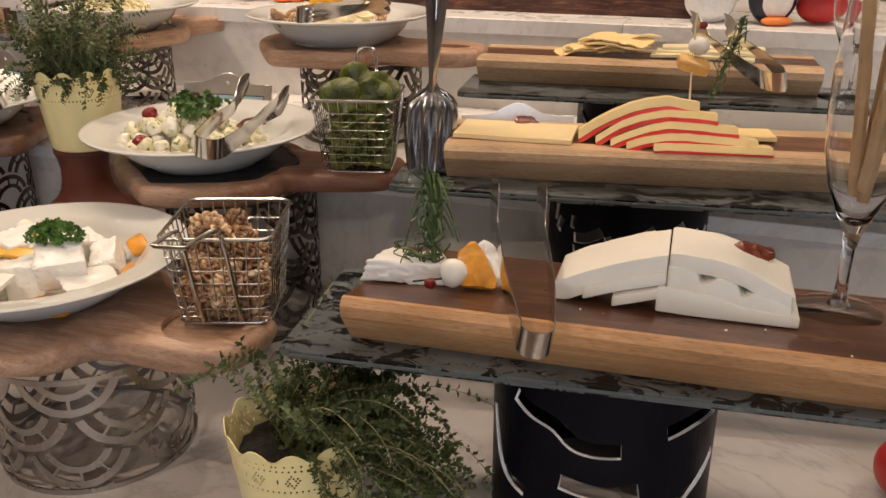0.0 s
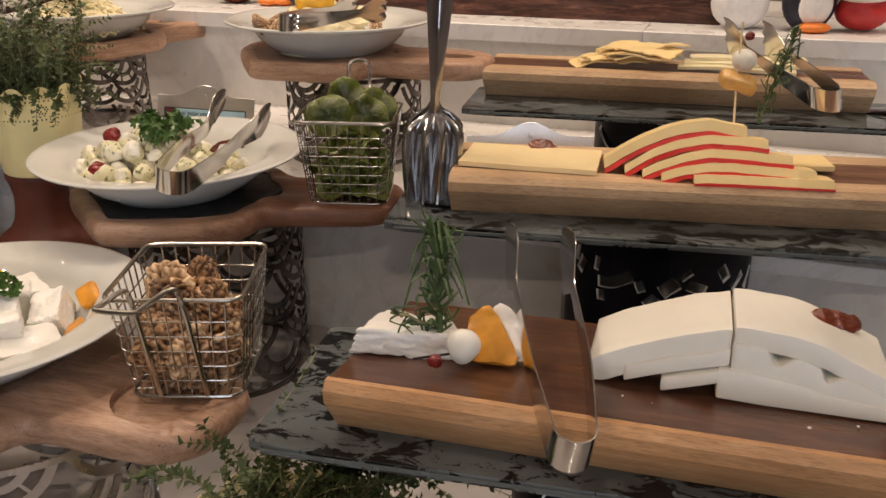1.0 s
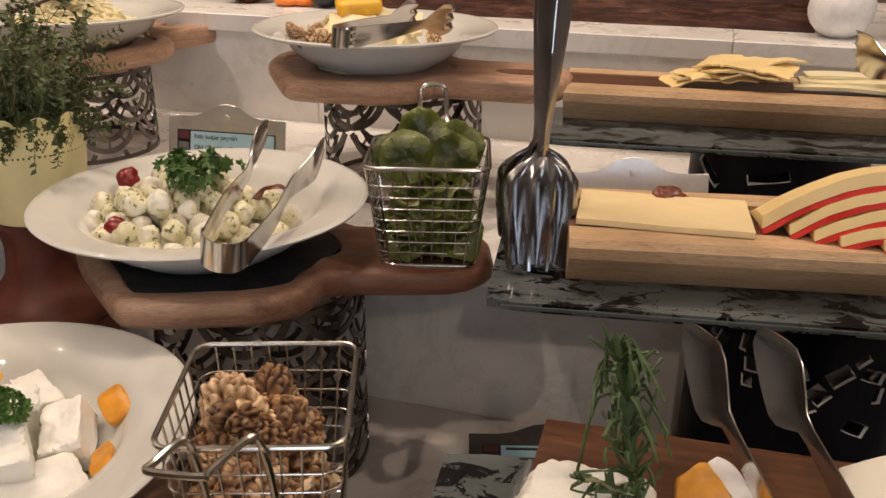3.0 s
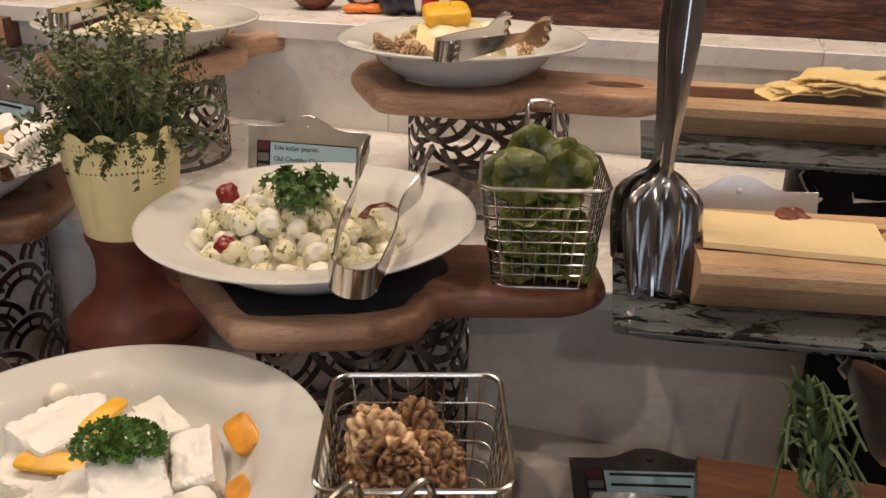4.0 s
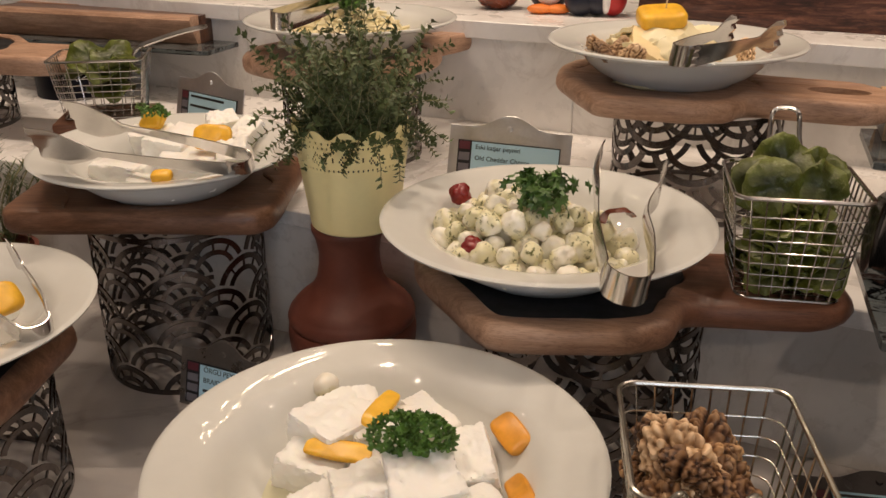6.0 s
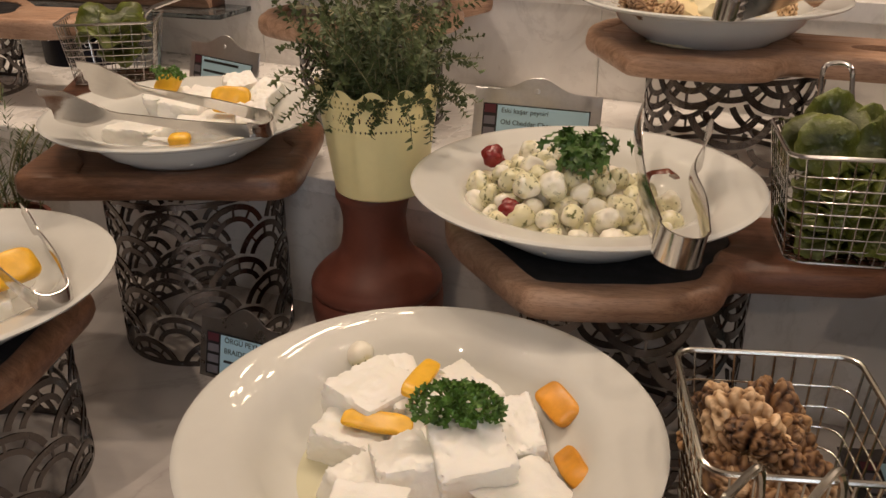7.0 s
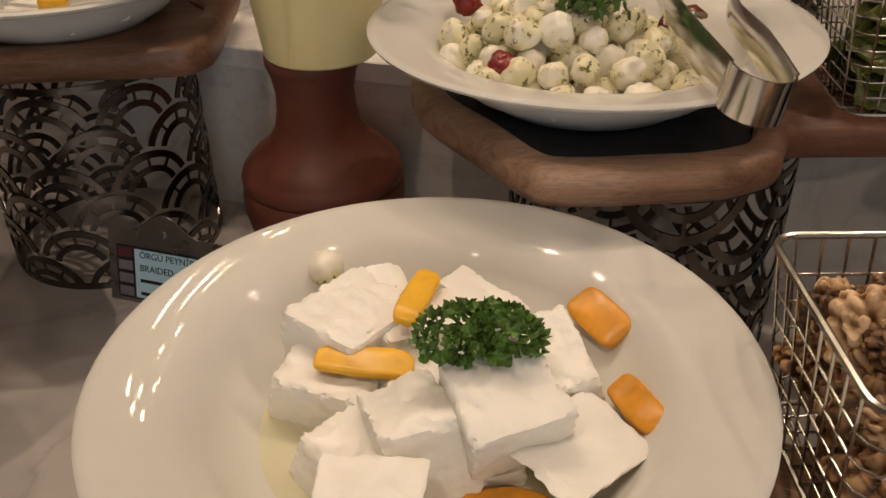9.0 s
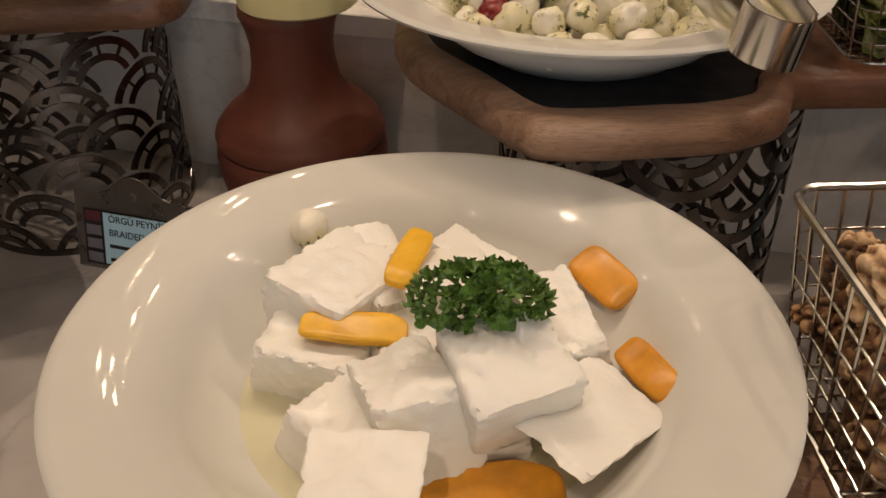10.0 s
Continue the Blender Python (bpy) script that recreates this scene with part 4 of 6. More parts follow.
# ---------------------------------------------------------------- tongs
def tongs(bend, tip1, tip2, label, width=0.017, paddle_w=0.030, flare=1.0, broad=False, roll=0, bend_r=None, knees=None):
    """Sprung steel tongs: one strip bent double, with leaf-shaped ends."""
    bend, t1, t2 = Vector(bend), Vector(tip1), Vector(tip2)
    g = thing("serving_tongs", Matrix.Translation(bend), label, "tongs", "steel tongs")
    t1, t2 = t1 - bend, t2 - bend
    fwd = ((t1 + t2) / 2).normalized()
    side = (t1 - t2)
    side = (side - fwd * side.dot(fwd)).normalized()
    nrm = Matrix.Rotation(radians(roll), 3, fwd) @ fwd.cross(side).normalized()
    br = bend_r or 0.013
    arc = [side * br * math.cos(a) + fwd * (br - br * math.sin(a)) for a in [math.pi * k / 10 for k in range(11)]]
    p1 = smooth_path([arc[0], arc[0] + (t1 - arc[0]) * 0.3 + side * 0.004, arc[0] + (t1 - arc[0]) * 0.68 + side * 0.002, t1], 8)
    p2 = smooth_path([arc[-1], arc[-1] + (t2 - arc[-1]) * 0.3 - side * 0.004, arc[-1] + (t2 - arc[-1]) * 0.68 - side * 0.002, t2], 8)
    if knees:
        k1, k2 = (Vector(k) - bend for k in knees)
        p1 = smooth_path([arc[0], arc[0].lerp(k1, 0.5) + side * 0.003, k1, k1.lerp(t1, 0.5) + side * 0.004, t1], 8)
        p2 = smooth_path([arc[-1], arc[-1].lerp(k2, 0.5) - side * 0.003, k2, k2.lerp(t2, 0.5) - side * 0.004, t2], 8)
    th = 0.0011

    def strip(pts, wf):
        bm = bmesh.new()
        rings = []
        n = len(pts)
        for i, p in enumerate(pts):
            d = (pts[min(i + 1, n - 1)] - pts[max(i - 1, 0)]).normalized()
            b = nrm
            o = d.cross(b).normalized()
            w = wf(i / (n - 1))
            cup = (0.03 if broad or paddle_w > 0.04 else 0.10) * w * (1 if n > 11 else 0)
            row = []
            for k in range(7):
                s = -1 + 2 * k / 6
                rip = 0.0016 * math.cos(s * 9.5) * max(0, (i / (n - 1) - 0.72) / 0.28) if broad else 0
                row.append(p + b * (s * w / 2) + o * (cup * (s * s - 0.5) + rip))
            rings.append([bm.verts.new(q + o * th / 2) for q in row] + [bm.verts.new(q - o * th / 2) for q in reversed(row)])
        m = 14
        for a, c in zip(rings, rings[1:]):
            for k in range(m):
                bm.faces.new((a[k], a[(k + 1) % m], c[(k + 1) % m], c[k]))
        bm.faces.new(rings[0][::-1])
        bm.faces.new(rings[-1])
        return bm

    def arm(t):
        if knees:
            if t < 0.45:
                return width * (1 - 0.28 * (t / 0.45) ** 1.5)
            s = (t - 0.45) / 0.55
            return width * 0.72 + (paddle_w - width * 0.72) * math.sin(math.pi * min(1, s / 0.9) * 0.5) ** 1.3 if s < 0.55 else max(0.006, paddle_w * math.cos((s - 0.5) / 0.5 * 1.42) ** 0.6)
        neck = 0.42 * width
        if t < 0.66:
            return width - (width - neck) * (t / 0.66) ** 1.4
        s = (t - 0.66) / 0.34
        if broad:
            return neck + (paddle_w - neck) * min(1, s * 1.9) ** 0.8 * (1 - 0.25 * max(0, s - 0.6))
        return neck + (paddle_w - neck) * min(1, s / 0.3) ** 0.9 * (1 if s < 0.42 else 1 - 0.92 * (s - 0.42) / 0.58)

    part("bend", strip(arc, lambda t: width), STEEL, g, "polished sprung bend")
    part("arm", strip(p1, arm), STEEL, g)
    part("arm", strip(p2, arm), STEEL, g)
    return g


tongs((-0.263, 0.928, 1.188), (-0.265, 1.187, 1.216), (-0.209, 1.170, 1.203), "polished steel tongs lying across the mozzarella plate", 0.024, 0.036, roll=-4, bend_r=0.0165, knees=((-0.274, 1.112, 1.192), (-0.233, 1.090, 1.185)))
tongs((0.069, 0.566, 1.138), (0.049, 0.835, 1.176), (0.096, 0.835, 1.172), "polished steel tongs lying on the walnut cheese board", 0.023, 0.050, roll=2, bend_r=0.0125)
tongs((-0.198, 1.226, 1.295), (-0.118, 1.37, 1.300), (-0.078, 1.33, 1.300), "polished steel tongs lying across the yellow cheese plate", 0.021, 0.034, roll=10, bend_r=0.0135, broad=True)
tongs((0.415, 1.075, 1.232), (0.365, 1.30, 1.272), (0.415, 1.30, 1.268), "polished steel tongs lying on the far cheese board", 0.026, 0.05, roll=-20, bend_r=0.018, broad=True)
tongs((-0.625, 1.222, 1.176), (-0.835, 1.252, 1.214), (-0.835, 1.175, 1.205), "broad polished steel tongs lying across the sliced cheese", 0.026, 0.066, roll=-35, bend_r=0.02, broad=True)
tongs((-0.722, 0.955, 1.112), (-0.815, 1.07, 1.142), (-0.85, 1.035, 1.138), "polished steel tongs on the soft cheese plate", 0.02, 0.026)
tongs((-0.655, 1.44, 1.29), (-0.61, 1.62, 1.30), (-0.585, 1.62, 1.298), "polished steel tongs on the shredded cheese plate", 0.022, 0.03)


def standing_tongs():
    """Tall one-piece tongs on end, with two fluted shell-shaped heads."""
    g = thing("serving_tongs", pose(-0.018, 1.045, 1.1315), "tall polished steel serving tongs with fluted heads, on end", "tongs", "steel tongs")

    def blade(y0, y1, yb, z0=0.004):
        n = 44
        bm = bmesh.new()
        rings = []
        for i in range(n + 1):
            t = i / n
            z = z0 + 0.30 * t
            if t < 0.30:
                q = t / 0.30
                w = 0.052 + 0.014 * math.sin(math.pi * q * 0.75)
                if q > 0.72:
                    w = 0.010 + (w - 0.010) * math.cos((q - 0.72) / 0.28 * math.pi / 2) ** 0.8
            elif t < 0.36:
                w = 0.010
            else:
                w = 0.010 + 0.017 * min(1, (t - 0.36) / 0.3)
            yy = y0 + (yb - y0) * min(1, t / 0.3) if t < 0.3 else yb + (y1 - yb) * (t - 0.3) / 0.7
            fl = max(0, 1 - t / 0.27)
            row = []
            for k in range(25):
                s = -1 + 2 * k / 24
                rip = 0.0072 * fl ** 0.35 * math.cos(s * math.pi * 3.4 + 0.7 * s * math.sin(9 * t)) if t < 0.27 else 0.0
                row.append(Vector((s * w / 2 + 0.016 * t, yy + rip - 0.08 * w * (1 - s * s) - (0.004 * (1 - abs(s)) if t > 0.3 else 0), z)))
            rings.append([bm.verts.new(p) for p in row] + [bm.verts.new(p + Vector((0, 0.0012, 0))) for p in reversed(row)])
        m = 50
        for a, c in zip(rings, rings[1:]):
            for k in range(m):
                bm.faces.new((a[k], a[(k + 1) % m], c[(k + 1) % m], c[k]))
        bm.faces.new(rings[0][::-1])
        bm.faces.new(rings[-1])
        return bm

    part("arm", blade(-0.018, 0.038, 0.012), STEEL_DARK, g, "front arm with a fluted head")
    part("arm", blade(0.056, 0.062, 0.04), STEEL_DARK, g, "rear arm with a fluted head")
    part("bend", sweep([(0.016, 0.038 + 0.012 - 0.012 * math.cos(a), 0.303 + 0.012 * math.sin(a)) for a in [math.pi * k / 10 for k in range(11)]], lambda i, t: [(-0.0135, 0), (0.0135, 0), (0.0135, 0.0012), (-0.0135, 0.0012)], up=(0, 0, 1)), STEEL, g, "polished sprung bend")


standing_tongs()

# ---------------------------------------------------------------- plants
def leaf_into(bm, p, d, up, ln, wd):
    """One small leaf, folded along its midrib."""
    d = d.normalized()
    s = d.cross(up)
    if s.length < 1e-4:
        s = d.cross(Vector((1, 0, 0)))
    s.normalize()
    u = s.cross(d)
    a = bm.verts.new(p)
    l1 = bm.verts.new(p + d * ln * 0.45 + s * wd * 0.5 + u * wd * 0.18)
    r1 = bm.verts.new(p + d * ln * 0.45 - s * wd * 0.5 + u * wd * 0.18)
    m = bm.verts.new(p + d * ln * 0.5)
    e = bm.verts.new(p + d * ln - u * wd * 0.15)
    bm.faces.new((a, m, l1))
    bm.faces.new((m, e, l1))
    bm.faces.new((a, r1, m))
    bm.faces.new((m, r1, e))


def thyme(parent, z, r, seed, stems, reach, rise, lean=(0, 0), droop=0.5, spread=1.0, base=(0, 0)):
    rng = random.Random(seed)
    bs, bl = bmesh.new(), bmesh.new()
    for i in range(stems):
        a = rng.uniform(0, 2 * math.pi)
        rr = r * math.sqrt(rng.random())
        p = Vector((rr * math.cos(a) * (1 - abs(base[0]) * 14) + base[0], rr * math.sin(a) + base[1], z))
        hang = rng.random() < droop
        out = rng.uniform(0.15, 0.75) * spread
        d = Vector((math.cos(a) * out + lean[0] + rng.uniform(-0.4, 0.4) * spread, math.sin(a) * out + lean[1] + rng.uniform(-0.4, 0.4) * spread, rng.uniform(0.7, 1.6) if not hang else rng.uniform(0.4, 0.9)))
        d.normalize()
        n = rng.randrange(15, 24)
        ln = (reach if hang else rise) * rng.uniform(0.55, 1.15) / n
        pts = [p.copy()]
        for k in range(n):
            d = d + Vector((rng.uniform(-0.16, 0.16), rng.uniform(-0.16, 0.16), (-0.12 if hang else -0.035) + rng.uniform(-0.09, 0.09)))
            d.normalize()
            p = p + d * ln
            pts.append(p.copy())
            for q in range(rng.choice((2, 2, 3))):
                s = Vector((rng.uniform(-1, 1), rng.uniform(-1, 1), rng.uniform(-0.5, 0.9)))
                s = (s - d * s.dot(d)).normalized()
                leaf_into(bl, p, s * 0.85 + d * 0.5, d, rng.uniform(0.006, 0.0100), rng.uniform(0.0042, 0.0062))
        tube(pts, 0.0005, 3, bm=bs)
    part("stem_growth", bs, STEM, parent, "thin woody stems", smooth=False)
    part("foliage", bl, THYME, parent, "tiny dull green leaves", smooth=False)


def shell_grid(rfun, h, n, m, holes, thick, top=None):
    """A round wall of small cells, some left open; top(i) lifts or lowers the upper edge."""
    bm = bmesh.new()
    vs = {}

    def v(i, j, k):
        key = (i % n, j, k)
        if key not in vs:
            a = 2 * math.pi * i / n
            z = h * j / m
            if top and j >= m - 1:
                z += top(i % n) * (1 if j == m else 0.3)
            rr = rfun(z / h) - thick * k
            vs[key] = bm.verts.new((rr * math.cos(a), rr * math.sin(a), z))
        return vs[key]

    def solid(i, j):
        return 0 <= j < m and not holes(i % n, j)

    for i in range(n):
        for j in range(m):
            if not solid(i, j):
                continue
            bm.faces.new((v(i, j, 0), v(i + 1, j, 0), v(i + 1, j + 1, 0), v(i, j + 1, 0)))
            bm.faces.new((v(i, j + 1, 1), v(i + 1, j + 1, 1), v(i + 1, j, 1), v(i, j, 1)))
            for di, dj, e in ((1, 0, ((1, 0), (1, 1))), (-1, 0, ((0, 1), (0, 0))), (0, 1, ((1, 1), (0, 1))), (0, -1, ((0, 0), (1, 0)))):
                if not solid(i + di, j + dj):
                    a, b = [v(i + p, j + q, 0) for p, q in e], [v(i + p, j + q, 1) for p, q in e]
                    bm.faces.new((a[0], a[1], b[1], b[0]))
    return bm


def lace_pot(x, y, z, label, seed, slim=1.0, **kw):
    g = thing("potted_thyme", pose(x, y, z, 0, 0, seed * 40) @ Matrix.Diagonal((slim, slim, 1, 1)), label, "potted plant", "potted thyme plants")
    h, low = 0.112, 0.071

    def wall(t):
        return 0.0485 + 0.0145 * t

    part("pot", lathe([(0, 0), (0.046, 0), (0.0485, 0.002)] + [(wall(q * low / h), q * low) for q in (0.2, 0.5, 0.8, 1.0)] + [(wall(low / h) - 0.0012, low), (0.047, 0.004), (0, 0.004)], 64), POT, g)
    n, m = 216, 16

    def holes(i, j):
        c = i % 18
        if j in (1, 10):
            return c % 3 == 1
        if 3 <= j <= 8:
            return 2 <= abs(c - 8.5) + abs(j - 5.5) * 1.3 < 4.6 and (c + j) % 2 == 0 or (c < 3 and j in (5, 6) and c % 2 == 1)
        return j == 12 and c % 4 == 1

    band = shell_grid(lambda t: wall((low + t * (h - low)) / h) + 0.0003, h - low, n, m, holes, 0.0011, lambda i: 0.011 * (abs(math.sin(math.pi * i / 18)) - 0.7))
    bmesh.ops.translate(band, vec=(0, 0, low), verts=band.verts)
    part("lace_rim", band, POT, g, "pierced lace-pattern rim")
    soil = lathe([(0, 0.092), (0.03, 0.090), (0.054, 0.083), (0.054, 0.06), (0, 0.06)], 40)
    part("soil", rough_up(soil, 0.004, 130, seed), SOIL, g, "dark potting soil")
    thyme(g, 0.088, 0.045, seed, **kw)
    return g


lace_pot(-0.519, 1.232, 1.1107, "pale yellow lace-rimmed pot of thyme on a clay vase", 2, slim=0.97, stems=170, reach=0.095, rise=0.135, droop=0.36, spread=0.46)
lace_pot(-0.132, 0.665, Z0, "pale yellow lace-rimmed pot of straggling thyme on the counter", 5, stems=190, reach=0.15, rise=0.085, lean=(-0.75, 0.02), droop=0.62, base=(-0.016, 0.0))
vase = thing("clay_vase", pose(-0.528, 1.232, Z0), "red-brown terracotta vase with a narrow waist", "vase")
for name, profile in (("body", [(0, 0), (0.055, 0), (0.061, 0.004), (0.071, 0.035), (0.078, 0.066), (0.0795, 0.084), (0.0785, 0.093), (0.0762, 0.0955), (0, 0.0955)]),
                      ("neck", [(0, 0.0956), (0.0752, 0.0956), (0.0782, 0.0985), (0.0788, 0.104), (0.0762, 0.1105), (0.0735, 0.1125), (0.0728, 0.1145), (0.064, 0.123), (0.049, 0.134), (0.041, 0.146), (0.0375, 0.162), (0.0365, 0.178), (0.0395, 0.194), (0.042, 0.2), (0, 0.2)]),
                      ("rim", [(0.030, 0.2001), (0.042, 0.2001), (0.0435, 0.203), (0.0435, 0.2095), (0.0425, 0.2105), (0.036, 0.2105), (0.030, 0.2001)])):
    part(name, lathe([(r * 0.91, z) for r, z in profile], 72), CLAY, vase, auto=50)


def rosemary(m, ln, seed, label, needles=90, bend=0.02, long=0.024, wide=0.0015):
    g = thing("rosemary_sprig", m, label, "sprig", "rosemary sprigs")
    rng = random.Random(seed)
    path = smooth_path([(0, 0, 0), (bend * 0.3, 0, ln * 0.35), (bend, bend * 0.4, ln * 0.7), (bend * 0.7, bend * 0.2, ln)], 8)
    part("stem", tube(path, 0.0011, 5), STEM, g)
    bl = bmesh.new()
    for i in range(needles):
        f = (i + rng.random()) / needles
        k = f * (len(path) - 1)
        p = path[int(k)].lerp(path[min(int(k) + 1, len(path) - 1)], k % 1)
        a = rng.uniform(0, 2 * math.pi)
        d = Vector((math.cos(a), math.sin(a), rng.uniform(0.2, 1.7)))
        size = long * (0.28 + 0.72 * math.sin(math.pi * (0.08 + 0.80 * f)))
        q = [p, p + d.normalized() * size * 0.5, p + (d.normalized() * rng.uniform(0.6, 0.95) + Vector((0, 0, rng.uniform(-1.15, 0.25)))) * size * rng.uniform(0.6, 1.2)]
        w = wide
        sweep(smooth_path(q, 3), lambda i, t: [(-w * (1.1 - 0.8 * t), 0), (0, w * 0.5), (w * (1.1 - 0.8 * t), 0), (0, -w * 0.35)], bm=bl)
    part("foliage", bl, ROSE, g, "narrow green needles")
    return g


def parsley(m, size, seed, label, material=PARSLEY, curly=True, n=300):
    g = thing("parsley_sprig", m, label, "parsley", "parsley sprigs")
    rng = random.Random(seed)
    bm = bmesh.new()
    bs = bmesh.new()
    tips = []
    for i in range(9 if curly else 7):
        a = 2 * math.pi * i / 9 + rng.uniform(-0.4, 0.4)
        e = Vector((math.cos(a) * rng.uniform(0.35, 0.8), math.sin(a) * rng.uniform(0.35, 0.8), rng.uniform(0.12, 0.5))) * size
        tube(smooth_path([(0, 0, 0), e * 0.5 + Vector((0, 0, size * 0.14)), e], 3), size * 0.018, 4, bm=bs)
        tips.append(e)
    for i in range(n):
        c = rng.choice(tips)
        o = Vector((rng.gauss(0, 1), rng.gauss(0, 1), rng.gauss(0, 0.7))) * size * (0.16 if curly else 0.2)
        p = c + o
        nrm = (o.normalized() + Vector((rng.uniform(-0.6, 0.6), rng.uniform(-0.6, 0.6), rng.uniform(0.2, 1)))).normalized()
        t1 = nrm.orthogonal().normalized()
        t1 = Matrix.Rotation(rng.uniform(0, 6.28), 3, nrm) @ t1
        t2 = nrm.cross(t1)
        s = size * (rng.uniform(0.15, 0.24) if curly else rng.uniform(0.2, 0.3))
        k = 13
        mid = bm.verts.new(p)
        ring = []
        for q in range(k):
            a = (q / (k - 1) - 0.5) * 4.6
            rr = s * (1.0 if q % 2 else (0.86 if curly else 0.6))
            ring.append(bm.verts.new(p + (t1 * math.cos(a) + t2 * math.sin(a)) * rr + nrm * s * (0.5 * math.sin(q * 1.55 + i) if curly else 0.15 * math.cos(q * 1.3))))
        for q in range(k - 1):
            bm.faces.new((mid, ring[q], ring[q + 1]))
    part("foliage", bm, material, g, "crinkled green leaflets" if curly else "flat lobed leaflets", smooth=False)
    part("stem_growth", bs, PARSLEY_LIGHT, g, "pale green stems")
    return g


def curly_parsley(m, size, seed, label):
    """A tight curly sprig: frilled leaflets on branching pale stems."""
    g = thing("parsley_sprig", m, label, "parsley", "parsley sprigs")
    rng = random.Random(seed)
    leaves, stalks = bmesh.new(), bmesh.new()
    count = 150
    for i in range(count):
        a = 2.4 * i
        q = size * 0.92 * math.sqrt((i + 0.5) / count)
        notch = 0.75 + 0.25 * math.cos(2 * a + 0.6)
        c = Vector((q * math.cos(a) * 1.08 * notch, q * math.sin(a) * notch, size * (0.72 - 0.54 * (q / size) ** 2) + rng.uniform(-0.10, 0.06) * size))
        if i % 8 == 0:
            tube(smooth_path([(0, 0, size * 0.1), c * 0.55 + Vector((0, 0, size * 0.12)), c + Vector((0, 0, size * 0.05))], 4), size * 0.03, 5, bm=stalks)
        nrm = Vector((c.x / size + rng.uniform(-0.7, 0.7), c.y / size + rng.uniform(-0.7, 0.7), rng.uniform(0.2, 0.9))).normalized()
        t1 = nrm.orthogonal().normalized()
        t2 = nrm.cross(t1)
        rad, freq, ph = size * rng.uniform(0.10, 0.16), rng.choice((3, 4, 5)), rng.uniform(0, 6)
        n, rows = 24, 3
        rings = [[leaves.verts.new(c)]]
        for j in range(1, rows + 1):
            f = j / rows
            ring = []
            for k in range(n):
                b = 2 * math.pi * k / n
                wave = 0.34 * f ** 1.3 * math.sin(freq * b + ph + f) + 0.12 * f ** 2 * math.sin(2 * freq * b + i)
                rr = rad * (f * (1 - 0.2 * f) + (0.03 if k % 3 == 0 and j == rows else 0))
                ring.append(leaves.verts.new(c + (t1 * math.cos(b) + t2 * math.sin(b)) * rr + nrm * rad * (wave + 0.35 * f * f)))
            rings.append(ring)
        for k in range(n):
            leaves.faces.new((rings[0][0], rings[1][k], rings[1][(k + 1) % n]))
        for u, v in zip(rings[1:], rings[2:]):
            for k in range(n):
                leaves.faces.new((u[k], u[(k + 1) % n], v[(k + 1) % n], v[k]))
    part("foliage", leaves, PARSLEY, g, "tightly frilled green leaflets", auto=180)
    part("stem_growth", stalks, PARSLEY_STEM, g, "pale green stems")
    return g


# ---------------------------------------------------------------- food on the front plate
def cheese_block(sx, sy, sz, seed, mat_=FETA, sub=21, amp=0.0010):
    bm = bmesh.new()
    bmesh.ops.create_cube(bm, size=1)
    bmesh.ops.subdivide_edges(bm, edges=bm.edges[:], cuts=sub, use_grid_fill=True)
    off = Vector((seed * 2.1, seed * 0.7, seed))
    for v in bm.verts:
        c = v.co * 2
        m = sorted((abs(c.x), abs(c.y), abs(c.z)))
        k = 1 - 0.025 * max(0, m[1] - 0.82) / 0.18 - 0.035 * max(0, m[0] - 0.82) / 0.18
        chip = max(0, m[1] - 0.7) * max(0, noise.noise(c * 3.4 + Vector((seed, 0, seed)))) * 0.30 + max(0, m[1] - 0.88) * max(0, noise.noise(c * 9 + Vector((0, seed, seed)))) * 0.85
        k -= chip
        q = Vector((c.x * sx / 2, c.y * sy / 2, c.z * sz / 2)) * k
        f = noise.noise(q * 55 + off)
        q += q.normalized() * (amp * 1.6 * f + amp * noise.noise(q * 260 + off) - amp * 3.6 * max(0, noise.noise(q * 150 - off) - 0.22))
        q.x *= 1 + 0.10 * c.z * math.sin(seed * 1.3) + 0.07 * c.y * math.sin(seed * 2.1)
        q.y *= 1 + 0.09 * c.x * math.cos(seed * 1.9)
        q.z *= 1 + 0.10 * c.x * math.sin(seed * 2.7) + 0.08 * c.y * math.cos(seed * 0.9)
        q.x += 0.10 * q.z * math.sin(seed) + 0.05 * q.y * math.cos(seed * 3.1)
        q.z += 0.0022 * noise.noise(Vector((c.x * 1.1 + seed, c.y * 1.1, seed)))
        v.co = q
    return bm


def block(x, y, z, sx, sy, sz, rz, rx, ry, seed, label="ragged white cheese cube on the soup plate", group="cheese cubes on the plate"):
    solo("cheese_cube", cheese_block(sx, sy, sz, seed), FETA, pose(x, y, z, rx, ry, rz), label, "cheese", group, auto=32)


ZA = 1.0605
PLATE_FOOT = 1.055


def well(r):
    """Height of the plate's inner surface over its foot."""
    return float(np.interp(r, (0, 0.05, 0.076, 0.092, 0.102, 0.109, 0.118, 0.15), (0.0067, 0.0071, 0.0095, 0.018, 0.0304, 0.0394, 0.0432, 0.0475)))


